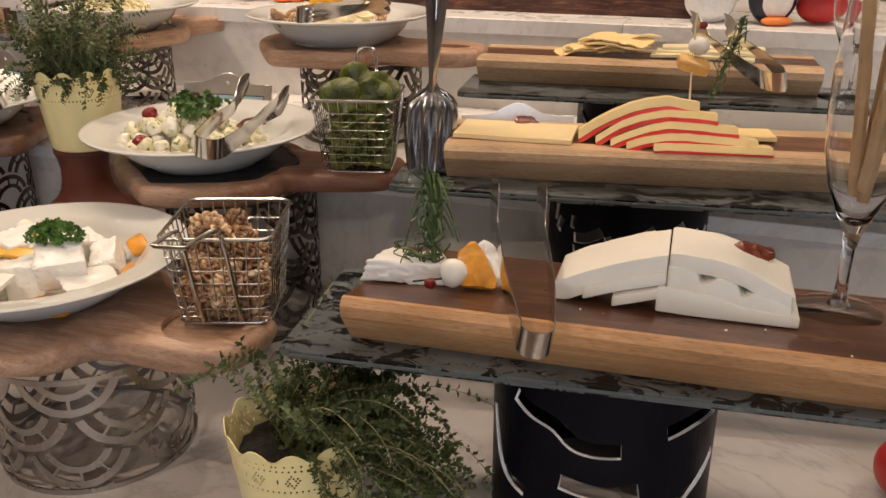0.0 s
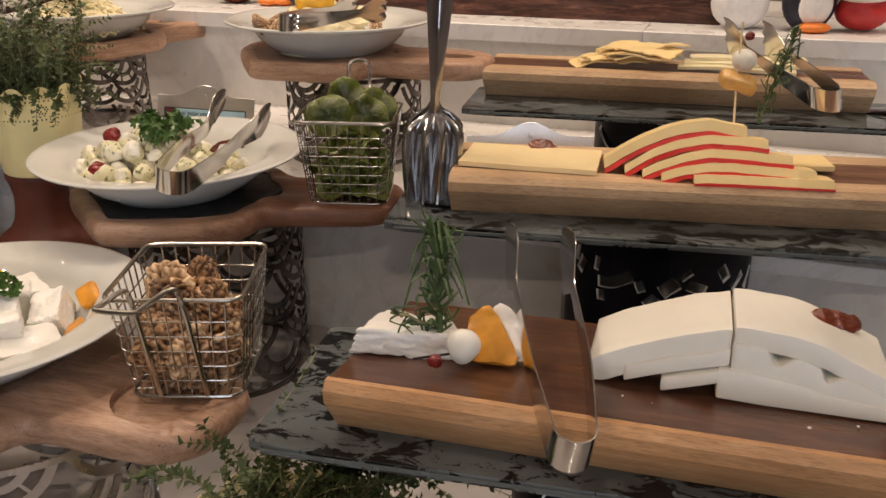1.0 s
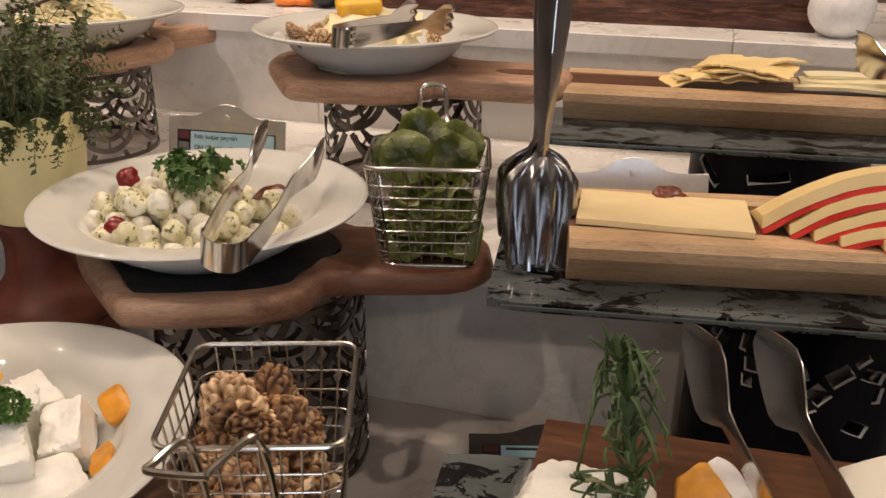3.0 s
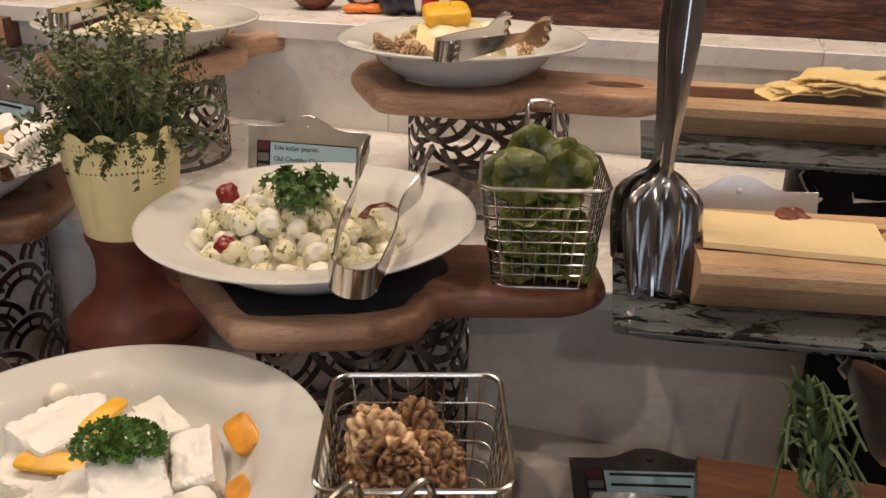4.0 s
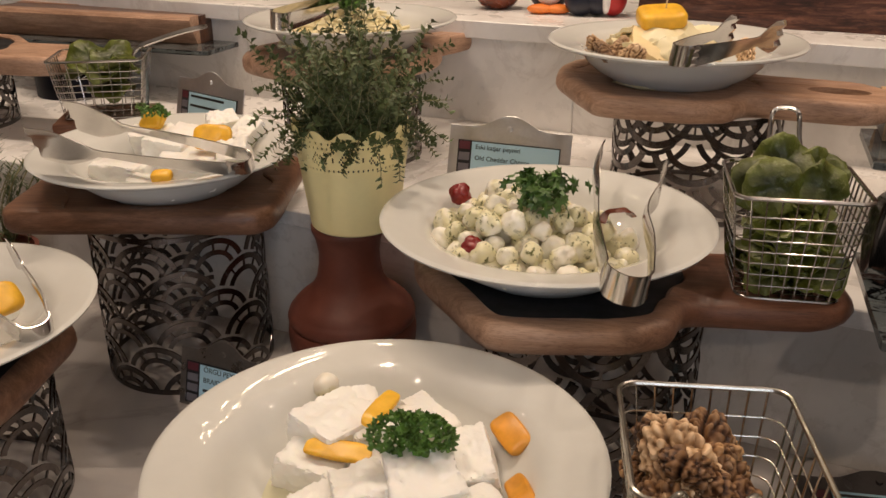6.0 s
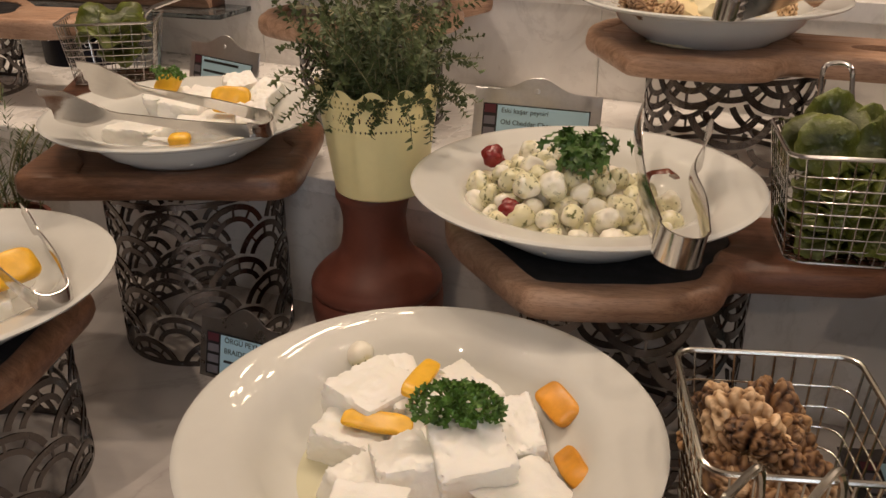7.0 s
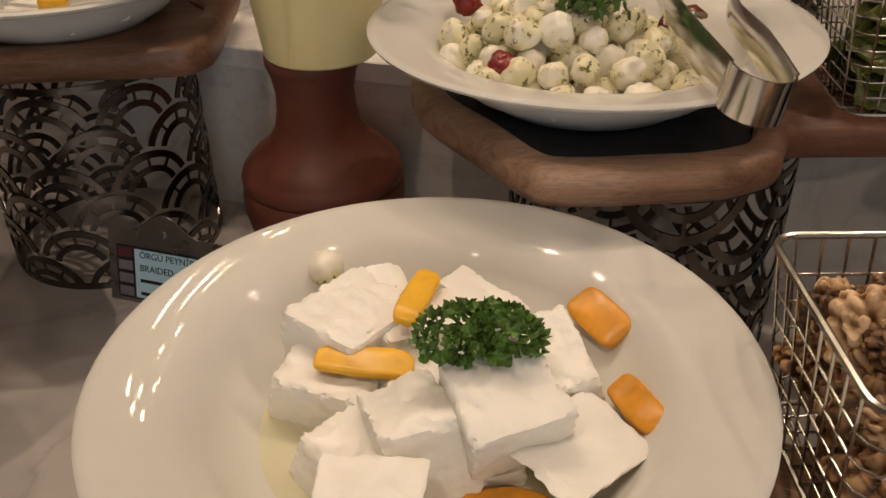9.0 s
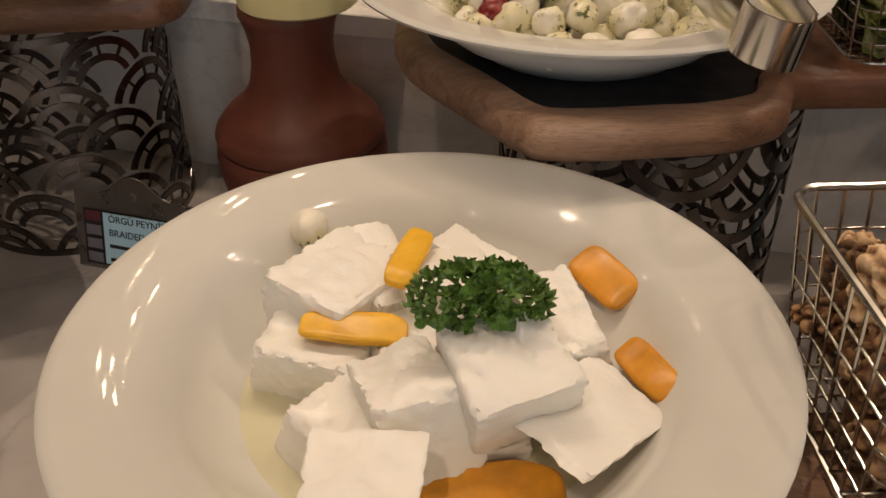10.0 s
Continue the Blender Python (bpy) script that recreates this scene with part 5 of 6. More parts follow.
for i, (x, y, top, sx, sy, sz, rz, rx, ry) in enumerate([
        (-0.463, 0.884, 1.104, 0.049, 0.046, 0.042, 50, 3, 2), (-0.445, 0.896, 1.101, 0.054, 0.026, 0.040, -68, 0, 6), (-0.471, 0.855, 1.090, 0.052, 0.040, 0.032, -17, 2, 4),
        (-0.428, 0.812, 1.102, 0.044, 0.036, 0.040, -68, 8, -12), (-0.391, 0.818, 1.112, 0.046, 0.044, 0.031, 20, 15, 4), (-0.359, 0.804, 1.087, 0.054, 0.043, 0.034, 42, 5, 5),
        (-0.446, 0.764, 1.099, 0.042, 0.048, 0.040, -9, 4, 0), (-0.457, 0.807, 1.087, 0.038, 0.038, 0.030, 44, 5, 0), (-0.362, 0.864, 1.096, 0.054, 0.028, 0.036, -76, 14, 8),
        (-0.399, 0.905, 1.096, 0.048, 0.026, 0.036, -52, 0, 4), (-0.413, 0.886, 1.103, 0.044, 0.036, 0.040, 14, 4, 4), (-0.404, 0.814, 1.077, 0.044, 0.036, 0.016, 8, 0, 0),
        (-0.425, 0.850, 1.090, 0.048, 0.042, 0.028, 6, 0, 0)]):
    a, far = radians(rz), 0.0
    for cx, cy in ((-1, -1), (1, -1), (1, 1), (-1, 1)):
        qx, qy = cx * sx / 2, cy * sy / 2
        far = max(far, math.hypot(x + qx * math.cos(a) - qy * math.sin(a) + 0.424, y + qx * math.sin(a) + qy * math.cos(a) - 0.843))
    sz = min(sz, top - PLATE_FOOT - well(far) + 0.002)
    block(x, y, top - sz / 2, sx, sy, sz, rz, rx, ry, i + 1)
solo("mozzarella_ball", rough_up(ball(0.011, 3, (1, 1, 0.9)), 0.003, 80, 3), MOZZ, pose(-0.483, 0.934, ZA + 0.031), "herbed mozzarella ball beside the cheese cubes", "mozzarella", "mozzarella balls")


def fruit_piece(m, ln, wd, th, label, seed, material=CARROT, cat="apricot", group="orange apricot strips", curve=0.15):
    bm = ball(0.5, 4)
    off = Vector((seed, seed * 2.0, 0))
    for v in bm.verts:
        c = v.co.copy()
        sq = Vector([math.copysign(min(0.5, abs(q) ** 0.48 * 0.5 ** 0.52), q) for q in c])
        q = Vector((sq.x * ln, sq.y * wd, sq.z * th))
        q.z += curve * ln * (0.25 - (sq.x) ** 2) + 0.0016 * noise.noise(q * 75 + off)
        q.y += 0.0022 * noise.noise(Vector((q.x * 40, seed, 0)))
        v.co = q
    solo("apricot_strip", bm, material, m, label, cat, group)


fruit_piece(pose(-0.454, 0.851, 1.0945, 8, 3, -6), 0.047, 0.017, 0.0045, "orange dried apricot strip on the cheese cubes", 1, curve=0.06)
fruit_piece(pose(-0.430, 0.886, 1.107, 14, 0, 74), 0.044, 0.014, 0.006, "orange dried apricot strip on the cheese cubes", 2)
fruit_piece(pose(-0.338, 0.893, 1.0885, 30, 8, -60), 0.036, 0.021, 0.0075, "orange dried apricot piece on the plate", 3, APRICOT, curve=0.08)
fruit_piece(pose(-0.329, 0.834, 1.0825, 30, -8, -72), 0.039, 0.0165, 0.0065, "orange dried apricot piece on the plate", 4, APRICOT, curve=0.05)
fruit_piece(pose(-0.400, 0.781, 1.066, 14, 0, 0), 0.060, 0.030, 0.009, "orange dried apricot strip on the plate", 5, APRICOT, curve=0.04)
solo("whey_pool", lathe([(0, 0), (0.074, 0), (0.0815, 0.004), (0, 0.0045)], 64), WHEY, pose(-0.424, 0.843, 1.0628), "shallow pool of pale yellow whey in the plate", "liquid")
curly_parsley(pose(-0.402, 0.838, 1.1140, 10, 0, 20), 0.0295, 3, "curly dark green parsley on the cheese cubes")

# ---------------------------------------------------------------- mozzarella plate
balls = [link_mesh("mozzarella_ball", rough_up(rough_up(ball(0.0130, 4, (1, 1, 0.88)), 0.0045, 65, s), 0.0012, 220, s + 9), MOZZ) for s in range(9)]
rng = random.Random(11)
spots = []


def heap(cx, cy, z, rad, step):
    k = int(rad / step) + 2
    for i in range(-k, k + 1):
        for j in range(-k, k + 1):
            x, y = (i + 0.5 * (j % 2)) * step, j * step * 0.866
            if math.hypot(x, y) < rad:
                spots.append((cx + x + rng.uniform(-0.004, 0.004), cy + y + rng.uniform(-0.004, 0.004), z + rng.uniform(-0.003, 0.003)))


heap(-0.326, 1.116, 1.138, 0.093, 0.0238)
heap(-0.338, 1.116, 1.156, 0.083, 0.0242)
heap(-0.342, 1.118, 1.172, 0.058, 0.0248)
for i, (x, y, z) in enumerate(spots):
    rr = math.hypot(x + 0.317, y - 1.12)
    z = max(z, 1.1190 + 0.0128 + (0.0 if rr < 0.07 else (rr - 0.07) * 0.75))
    ob = new("mozzarella_ball", balls[i % 9])
    ob.matrix_world = pose(x, y, z, rng.uniform(0, 360), rng.uniform(0, 360), rng.uniform(0, 360)) @ Matrix.Scale(rng.uniform(0.68, 1.04), 4)
    tagged(ob, "small mozzarella ball speckled with chopped herbs", "mozzarella", "mozzarella balls")
parsley(pose(-0.323, 1.114, 1.186, 25, 0, 50), 0.034, 9, "flat-leaved parsley on the mozzarella balls", PARSLEY_LIGHT, False, 110)


def small_red(x, y, z, r, label, mat_=RED, sq=(1, 1, 0.85), cat="tomato", name="tomato_piece"):
    solo(name, rough_up(rough_up(ball(r, 4, sq), r * 0.4, 75, x * 50), r * 0.15, 260, x * 50), mat_, pose(x, y, z, 20, 10, 0), label, cat, "red tomato pieces")


small_red(-0.400, 1.168, 1.169, 0.0105, "red dried tomato piece on the mozzarella")
small_red(-0.381, 1.062, 1.160, 0.009, "red dried tomato piece on the mozzarella")


def dried_strip(m, ln, label, seed):
    path = smooth_path([(0, 0, 0), (ln * 0.3, 0.006, 0.006), (ln * 0.65, -0.004, 0.009), (ln, 0.003, 0.0)], 6)
    bm = sweep(path, lambda i, t: [(-0.0045, 0), (-0.002, 0.0022), (0.002, 0.0016), (0.0045, 0), (0, -0.0012)])
    solo("dried_tomato_strip", rough_up(bm, 0.0012, 160, seed), DATE, m, label, "dried tomato", "dried tomato strips")


dried_strip(pose(-0.308, 1.142, 1.184, 0, 10, 110), 0.034, "dark red dried tomato strip beside the parsley", 1)
dried_strip(pose(-0.268, 1.113, 1.166, 0, 0, 30), 0.036, "dark red dried tomato strip on the mozzarella", 2)

# ---------------------------------------------------------------- folded cheese, shredded cheese, sliced cheese
def sheet(m, w, d, th, seed, material, label, amp=0.006, freq=22, curl=0.0, name="cheese_slice", group="cheese slices", ragged=0.0):
    nx, ny = 22, 14
    bm = bmesh.new()
    g = {}
    for k in (0, 1):
        for i in range(nx + 1):
            for j in range(ny + 1):
                x, y = (i / nx - 0.5) * w, (j / ny - 0.5) * d
                if ragged and (j in (0, ny) or i in (0, nx)):
                    x += ragged * noise.noise(Vector((i * 1.7, j * 1.3, seed)))
                    y += ragged * noise.noise(Vector((i * 1.9, j * 1.1, seed + 9)))
                z = amp * noise.noise(Vector((x * freq, y * freq, seed * 3.3))) + curl * (0.25 - (x / w) ** 2) * w
                g[k, i, j] = bm.verts.new((x, y, z + k * th))
    for i in range(nx):
        for j in range(ny):
            bm.faces.new((g[1, i, j], g[1, i + 1, j], g[1, i + 1, j + 1], g[1, i, j + 1]))
            bm.faces.new((g[0, i, j + 1], g[0, i + 1, j + 1], g[0, i + 1, j], g[0, i, j]))
    for i in range(nx):
        for j in (0, ny):
            bm.faces.new((g[0, i, j], g[0, i + 1, j], g[1, i + 1, j], g[1, i, j]))
    for j in range(ny):
        for i in (0, nx):
            bm.faces.new((g[0, i, j + 1], g[0, i, j], g[1, i, j], g[1, i, j + 1]))
    solo(name, bm, material, m, label, "cheese", group)


rng = random.Random(21)
def mound(m, r, h, seed, material, label):
    bm = ball(1.0, 5)
    for v in bm.verts:
        c = v.co.copy()
        k = 1 + 0.16 * noise.noise(c * 2.2 + Vector((seed, 0, 0))) + 0.10 * abs(noise.noise(c * 5.0 + Vector((0, seed, 0)))) + 0.03 * noise.noise(c * 14)
        v.co = Vector((c.x * r * k, c.y * r * k, h * max(0.0, c.z) ** 0.8 * k if c.z > 0 else 0.0))
    return solo("soft_cheese", bm, material, m, label, "cheese")


mound(pose(-0.178, 1.446, 1.2265), 0.063, 0.066, 4, PALE, "soft mound of folded pale yellow cheese on the plate")
for i in range(6):
    f = 1 - i / 20
    sheet(pose(-0.180 + f * rng.uniform(-0.045, 0.055), 1.440 + f * rng.uniform(-0.045, 0.045), 1.262 + 0.003 * i, rng.uniform(-14, 14), rng.uniform(-14, 14), rng.uniform(0, 360)), 0.070, 0.052, 0.005, i, PALE if i % 3 else YELLOW,
          "folded pale yellow cheese slice on the plate", 0.012, 34, 0.14, group="folded cheese slices", ragged=0.004)
fruit_piece(pose(-0.188, 1.445, 1.300, 14, -4, 10), 0.056, 0.045, 0.021, "round orange fruit slice on top of the cheese", 8, group="orange fruit slices", curve=0.0)
solo("cocktail_stick", tube([(0, 0, -0.02), (0, 0, 0.04)], 0.0008, 6), STICK, pose(-0.183, 1.445, 1.32, 0, 5, 0), "thin wooden cocktail stick in the fruit slice", "stick", "cocktail sticks")
for i, (x, y) in enumerate([(-0.255, 1.392), (-0.262, 1.425), (-0.225, 1.37), (-0.24, 1.40), (-0.098, 1.40)]):
    ob = new("walnut_half", nuts[3 * (i % 2)])
    ob.matrix_world = pose(x, y, 1.268, 20 * i, 40, 70 * i)
    tagged(ob, "brown walnut half beside the folded cheese", "walnut", "walnut halves on the plate")


def shreds(m, rad, h, count, seed, material, label):
    rng = random.Random(seed)
    bm = bmesh.new()
    for i in range(count):
        a, q = rng.uniform(0, 6.28), math.sqrt(rng.random())
        p = Vector((rad * q * math.cos(a), rad * q * math.sin(a), h * (1 - q * q) * rng.uniform(0.3, 1.0) + 0.004))
        d = Vector((rng.uniform(-1, 1), rng.uniform(-1, 1), rng.uniform(-0.35, 0.35))).normalized() * rng.uniform(0.008, 0.016)
        c = Vector((rng.uniform(-1, 1), rng.uniform(-1, 1), rng.uniform(0, 1))) * 0.004
        tube(smooth_path([p - d, p + c, p + d], 3), rng.uniform(0.0016, 0.0026), 5, bm=bm)
    core = lathe([(0, 0), (rad * 0.9, 0), (rad * 0.8, h * 0.3), (rad * 0.45, h * 0.68), (0, h * 0.8)], 28)
    tmp = bpy.data.meshes.new("core")
    core.to_mesh(tmp)
    core.free()
    bm.from_mesh(tmp)
    bpy.data.meshes.remove(tmp)
    return solo("shredded_cheese", bm, material, m, label, "cheese", kind="stuff")


shreds(pose(-0.602, 1.62, 1.231), 0.095, 0.055, 420, 3, PALE, "heap of shredded pale cheese on the plate")
parsley(pose(-0.605, 1.60, 1.286), 0.036, 31, "dark parsley sprig on the shredded cheese", n=90)

for i, (x, y, z, sx, sy, sz, rz, rx, ry) in enumerate([
        (-0.80, 1.37, 0.03, 0.05, 0.03, 0.034, 20, 20, 0), (-0.755, 1.375, 0.03, 0.045, 0.035, 0.03, -10, 15, 10), (-0.715, 1.385, 0.045, 0.04, 0.032, 0.036, 30, 25, -10), (-0.682, 1.37, 0.04, 0.03, 0.04, 0.034, -20, 30, 20),
        (-0.668, 1.29, 0.036, 0.035, 0.04, 0.03, 10, 20, -15), (-0.70, 1.25, 0.026, 0.05, 0.03, 0.024, 5, 10, 0), (-0.765, 1.33, 0.03, 0.05, 0.04, 0.034, 0, 0, 8), (-0.73, 1.31, 0.02, 0.07, 0.06, 0.03, 15, 0, 0),
        (-0.80, 1.29, 0.016, 0.07, 0.05, 0.026, -25, 0, 0), (-0.74, 1.235, 0.018, 0.06, 0.03, 0.02, -5, 5, 0)]):
    block(x, y, 1.124 + z, sx, sy, sz, rz, rx, ry, i + 30, "slice of white cheese on the serving plate", "white cheese slices on the plate")
fruit_piece(pose(-0.702, 1.315, 1.176, 50, 0, 8), 0.044, 0.03, 0.014, "orange apricot half on the sliced cheese", 11)
fruit_piece(pose(-0.80, 1.375, 1.178, 40, 0, -10), 0.03, 0.024, 0.012, "orange apricot half with a herb leaf", 12)
fruit_piece(pose(-0.728, 1.225, 1.158, 20, 0, 0), 0.022, 0.014, 0.01, "orange apricot piece on the sliced cheese", 13)
parsley(pose(-0.795, 1.368, 1.186), 0.02, 41, "small dark herb leaf on the apricot", n=50)
for i, (x, y, z, sx, sy, sz, rz) in enumerate([(-0.86, 1.0, 0.018, 0.06, 0.05, 0.03, 10), (-0.81, 0.985, 0.016, 0.04, 0.04, 0.03, 40), (-0.84, 1.05, 0.018, 0.05, 0.04, 0.03, -20), (-0.9, 0.97, 0.018, 0.05, 0.05, 0.03, 0)]):
    block(x, y, 1.065 + z, sx, sy, sz, rz, 0, 0, i + 50, "soft white cheese piece on the far plate", "soft cheese pieces")
fruit_piece(pose(-0.795, 1.005, 1.112, 40, 0, 60), 0.05, 0.03, 0.014, "orange apricot half beside the soft cheese", 14)

# ---------------------------------------------------------------- food on the long boards
B1 = pose(-0.087, 0.658, 1.1336, 0, 0, -16.0) @ pose(0, 0, 0, -8.1)
B2 = pose(0.001, 0.985, 1.1765, 0, 0, -8.5)
B3 = pose(0.051, 1.342, 1.2205, 0, 0, -13.5)


def curve2(pts, n=8):
    return [(p.x, p.y) for p in smooth_path([Vector((a, b, 0)) for a, b in pts], n)]


def slab_slice(name, pts, back, depth, drop, m, label, material, group, seed, bev=0.0022, rise=0.0):
    """A thick slice whose upper outline is given; depth runs away from the viewer."""
    up = curve2(pts, 7)
    bm = bmesh.new()
    n = 5
    rows = []
    for s, z in up:
        lo = max(0.0, z - drop)
        row = []
        for k in range(n + 1):
            row.append(bm.verts.new((s, back + depth * k / n, z - rise * (1 - k / n) + 0.0008 * noise.noise(Vector((s * 60, k, seed))))))
        for k in range(n, -1, -1):
            row.append(bm.verts.new((s, back + depth * k / n, lo)))
        rows.append(row)
    m2 = 2 * (n + 1)
    for a, b in zip(rows, rows[1:]):
        for k in range(m2):
            bm.faces.new((a[k], a[(k + 1) % m2], b[(k + 1) % m2], b[k]))
    bm.faces.new(rows[0][::-1])
    bm.faces.new(rows[-1])
    bmesh.ops.recalc_face_normals(bm, faces=bm.faces)
    sharp = [e for e in bm.edges if len(e.link_faces) == 2 and e.calc_face_angle(0) > radians(50)]
    bmesh.ops.bevel(bm, geom=sharp, offset=bev, segments=2, affect="EDGES", profile=0.6)
    return solo(name, bm, material, m, label, "cheese", group, auto=45)


WC = B1 @ pose(0.163, 0.053, 0.0)
WL = "smooth white cheese slice fanned on the walnut board"
WG = "fanned white cheese slices"
for i, (outline, back, depth, drop) in enumerate([
        ([(0.006, 0.024), (0.034, 0.0375), (0.07, 0.0505), (0.0988, 0.058)], 0.0175, 0.050, 0.030), ([(0.031, 0.023), (0.06, 0.033), (0.0990, 0.044)], 0.0150, 0.040, 0.020),
        ([(0.056, 0.018), (0.08, 0.025), (0.0990, 0.031)], 0.0130, 0.040, 0.018), ([(0.1000, 0.060), (0.13, 0.059), (0.155, 0.054), (0.178, 0.044), (0.200, 0.035)], 0.0165, 0.050, 0.024),
        ([(0.0995, 0.049), (0.120, 0.047), (0.128, 0.037), (0.140, 0.043), (0.154, 0.039), (0.160, 0.030), (0.172, 0.034), (0.198, 0.024)], 0.0145, 0.040, 0.03),
        ([(0.092, 0.031), (0.13, 0.029), (0.165, 0.021), (0.205, 0.018)], 0.0125, 0.044, 0.03)]):
    slab_slice("cheese_slice", outline, back, depth + 0.016, drop, WC, WL, FETA_SMOOTH, WG, i + 1, rise=0.009)
small_red(0.265, 0.690, 1.162, 0.0125, "wrinkled brown date half on the white cheese", DATE, (1.5, 0.8, 0.7), "date", "date_half")

# crumbs on the walnut board
rng = random.Random(17)
for i in range(5):
    solo("cheese_crumb", rough_up(ball(rng.uniform(0.0009, 0.0016), 2, (1, 0.8, 0.6)), 0.0008, 500, i), FETA, B1 @ pose(rng.uniform(0.10, 0.40), rng.uniform(0.012, 0.055), 0.0004, 0, 0, rng.uniform(0, 360)), "tiny white cheese crumb on the walnut board", "crumb", "cheese crumbs")

# herbed cheese stick with its garnish
solo("cheese_cube", cheese_block(0.072, 0.036, 0.022, 71, sub=19, amp=0.0016), FETA, B1 @ pose(0.036, 0.080, 0.0108, 3, 0, 9), "long ragged white cheese stick on the walnut board", "cheese", auto=32)
solo("mozzarella_ball", rough_up(ball(0.0118, 3, (1, 1, 1.1)), 0.002, 60, 6), FETA_SMOOTH, B1 @ pose(0.083, 0.058, 0.0165), "smooth white cheese ball on the cheese stick", "mozzarella", "garnish balls")


def leaning_piece(name, pts, th, seed, material, m, label, cat, group, amp):
    """A flat cut piece with rounded edges that leans on its neighbour."""
    bm = prism(round_poly(pts, 2, 0.12), 0, th, th * 0.3, 2)
    bmesh.ops.triangulate(bm, faces=bm.faces)
    bmesh.ops.subdivide_edges(bm, edges=[e for e in bm.edges if e.calc_length() > 0.006], cuts=3, use_grid_fill=True)
    for v in bm.verts:
        v.co.z += 3.0 * v.co.x * v.co.y
    return solo(name, rough_up(bm, amp, 110, seed), material, m, label, cat, group)


leaning_piece("apricot_half", [(-0.004, 0.0), (0.030, 0.0), (0.032, 0.006), (0.016, 0.033), (0.006, 0.042), (-0.008, 0.032)], 0.006, 21, APRICOT, B1 @ pose(0.088, 0.069, 0.001, 58, 0, 4), "folded orange apricot half beside the cheese ball", "apricot", "orange apricot strips", 0.0016)
leaning_piece("cheese_piece", [(-0.004, 0.0), (0.034, 0.0), (0.037, 0.005), (0.031, 0.020), (0.033, 0.026), (0.022, 0.038), (0.011, 0.041), (0.003, 0.030)], 0.007, 25, FETA, B1 @ pose(0.088, 0.0795, 0.0, 58, 0, 4), "ragged white cheese piece behind the apricot", "cheese", "", 0.003)
small_red(-0.011, 0.680, 1.138, 0.0055, "small red berry on a cheese stick", RED, (1, 1, 1), "berry", "red_berry")
solo("cocktail_stick", tube([(-0.016, 0, 0), (0.022, 0.004, 0.004)], 0.0009, 6), INK, pose(-0.011, 0.681, 1.138, 0, 12, 20), "dark cocktail stick through a red berry", "stick", "cocktail sticks")
rosemary(pose(-0.008, 0.709, 1.142, -38, 0, 10), 0.082, 4, "upright green rosemary sprig in the cheese stick", 104, 0.006, 0.033, 0.0022)
rosemary(pose(-0.012, 0.712, 1.148, 0, -74, 10), 0.03, 7, "short rosemary sprig lying on the cheese stick", 14, 0.004, 0.022)

# board with yellow and red-rinded cheese
sheet(B2 @ pose(0.080, 0.067, 0.0005, 0, 0, -5.5), 0.142, 0.078, 0.0052, 60, YELLOW, "flat yellow cheese slice stacked on the pale board", 0.0012, 14, 0.0, group="stacked yellow slices")


def rinded_slice(i, pts, y, wid):
    """An arched slice with a red rind along its lower edge."""
    g = thing("rinded_slice", B2 @ pose(0.155, y, 0.0), "golden cheese slice with a red wax rind", "cheese", "red-rinded cheese slices")
    up = curve2(pts, 8)
    th = 0.0098 if i == 0 else 0.0072
    bm, br = bmesh.new(), bmesh.new()
    ra, rb = [], []
    for s, z in up:
        z += 0.0011 * noise.noise(Vector((s * 55, i * 3, 1)))
        lo = max(0.0015, z - th)
        ra.append([bm.verts.new((s, 0, lo)), bm.verts.new((s, 0.0045, z)), bm.verts.new((s, wid * 0.55, z - 0.003)), bm.verts.new((s, wid, max(lo - 0.004, 0.001)))])
        l2 = max(0.0, lo - 0.0052 - 0.0026 * noise.noise(Vector((s * 45, i, 3))))
        rb.append([br.verts.new((s + 0.001, -0.0006, l2)), br.verts.new((s + 0.001, -0.0006, lo - 0.0002)), br.verts.new((s + 0.001, wid * 0.35, lo - 0.0002)), br.verts.new((s + 0.001, wid * 0.35, l2))])
    for b, r in ((bm, ra), (br, rb)):
        for p, q in zip(r, r[1:]):
            for k in range(4):
                b.faces.new((p[k], p[(k + 1) % 4], q[(k + 1) % 4], q[k]))
        b.faces.new(r[0][::-1])
        b.faces.new(r[-1])
    part("slice", bm, GOLD, g)
    part("rind", br, WAX, g, "red wax rind")


rinded_slice(0, [(0.0, 0.014), (0.03, 0.034), (0.065, 0.050), (0.10, 0.056), (0.135, 0.051)], 0.036, 0.05)
rinded_slice(1, [(0.02, 0.010), (0.05, 0.029), (0.085, 0.041), (0.12, 0.043), (0.155, 0.040)], 0.028, 0.05)
rinded_slice(2, [(0.037, 0.0085), (0.065, 0.022), (0.10, 0.031), (0.14, 0.030), (0.178, 0.027)], 0.020, 0.05)
rinded_slice(3, [(0.055, 0.0075), (0.08, 0.016), (0.115, 0.020), (0.16, 0.018), (0.20, 0.015)], 0.012, 0.05)
rinded_slice(4, [(0.085, 0.0095), (0.12, 0.0105), (0.16, 0.010), (0.215, 0.0095)], 0.004, 0.05)
sheet(B2 @ pose(0.325, 0.085, 0.002, 0, 0, 3), 0.12, 0.045, 0.005, 77, GOLD, "golden cheese slice lying on the pale board", 0.0012, 12)
small_red(0.108, 1.078, 1.1815, 0.012, "dried tomato half lying on the pale board", DATE, (1.4, 0.8, 0.35), "dried tomato", "dried_tomato_half")

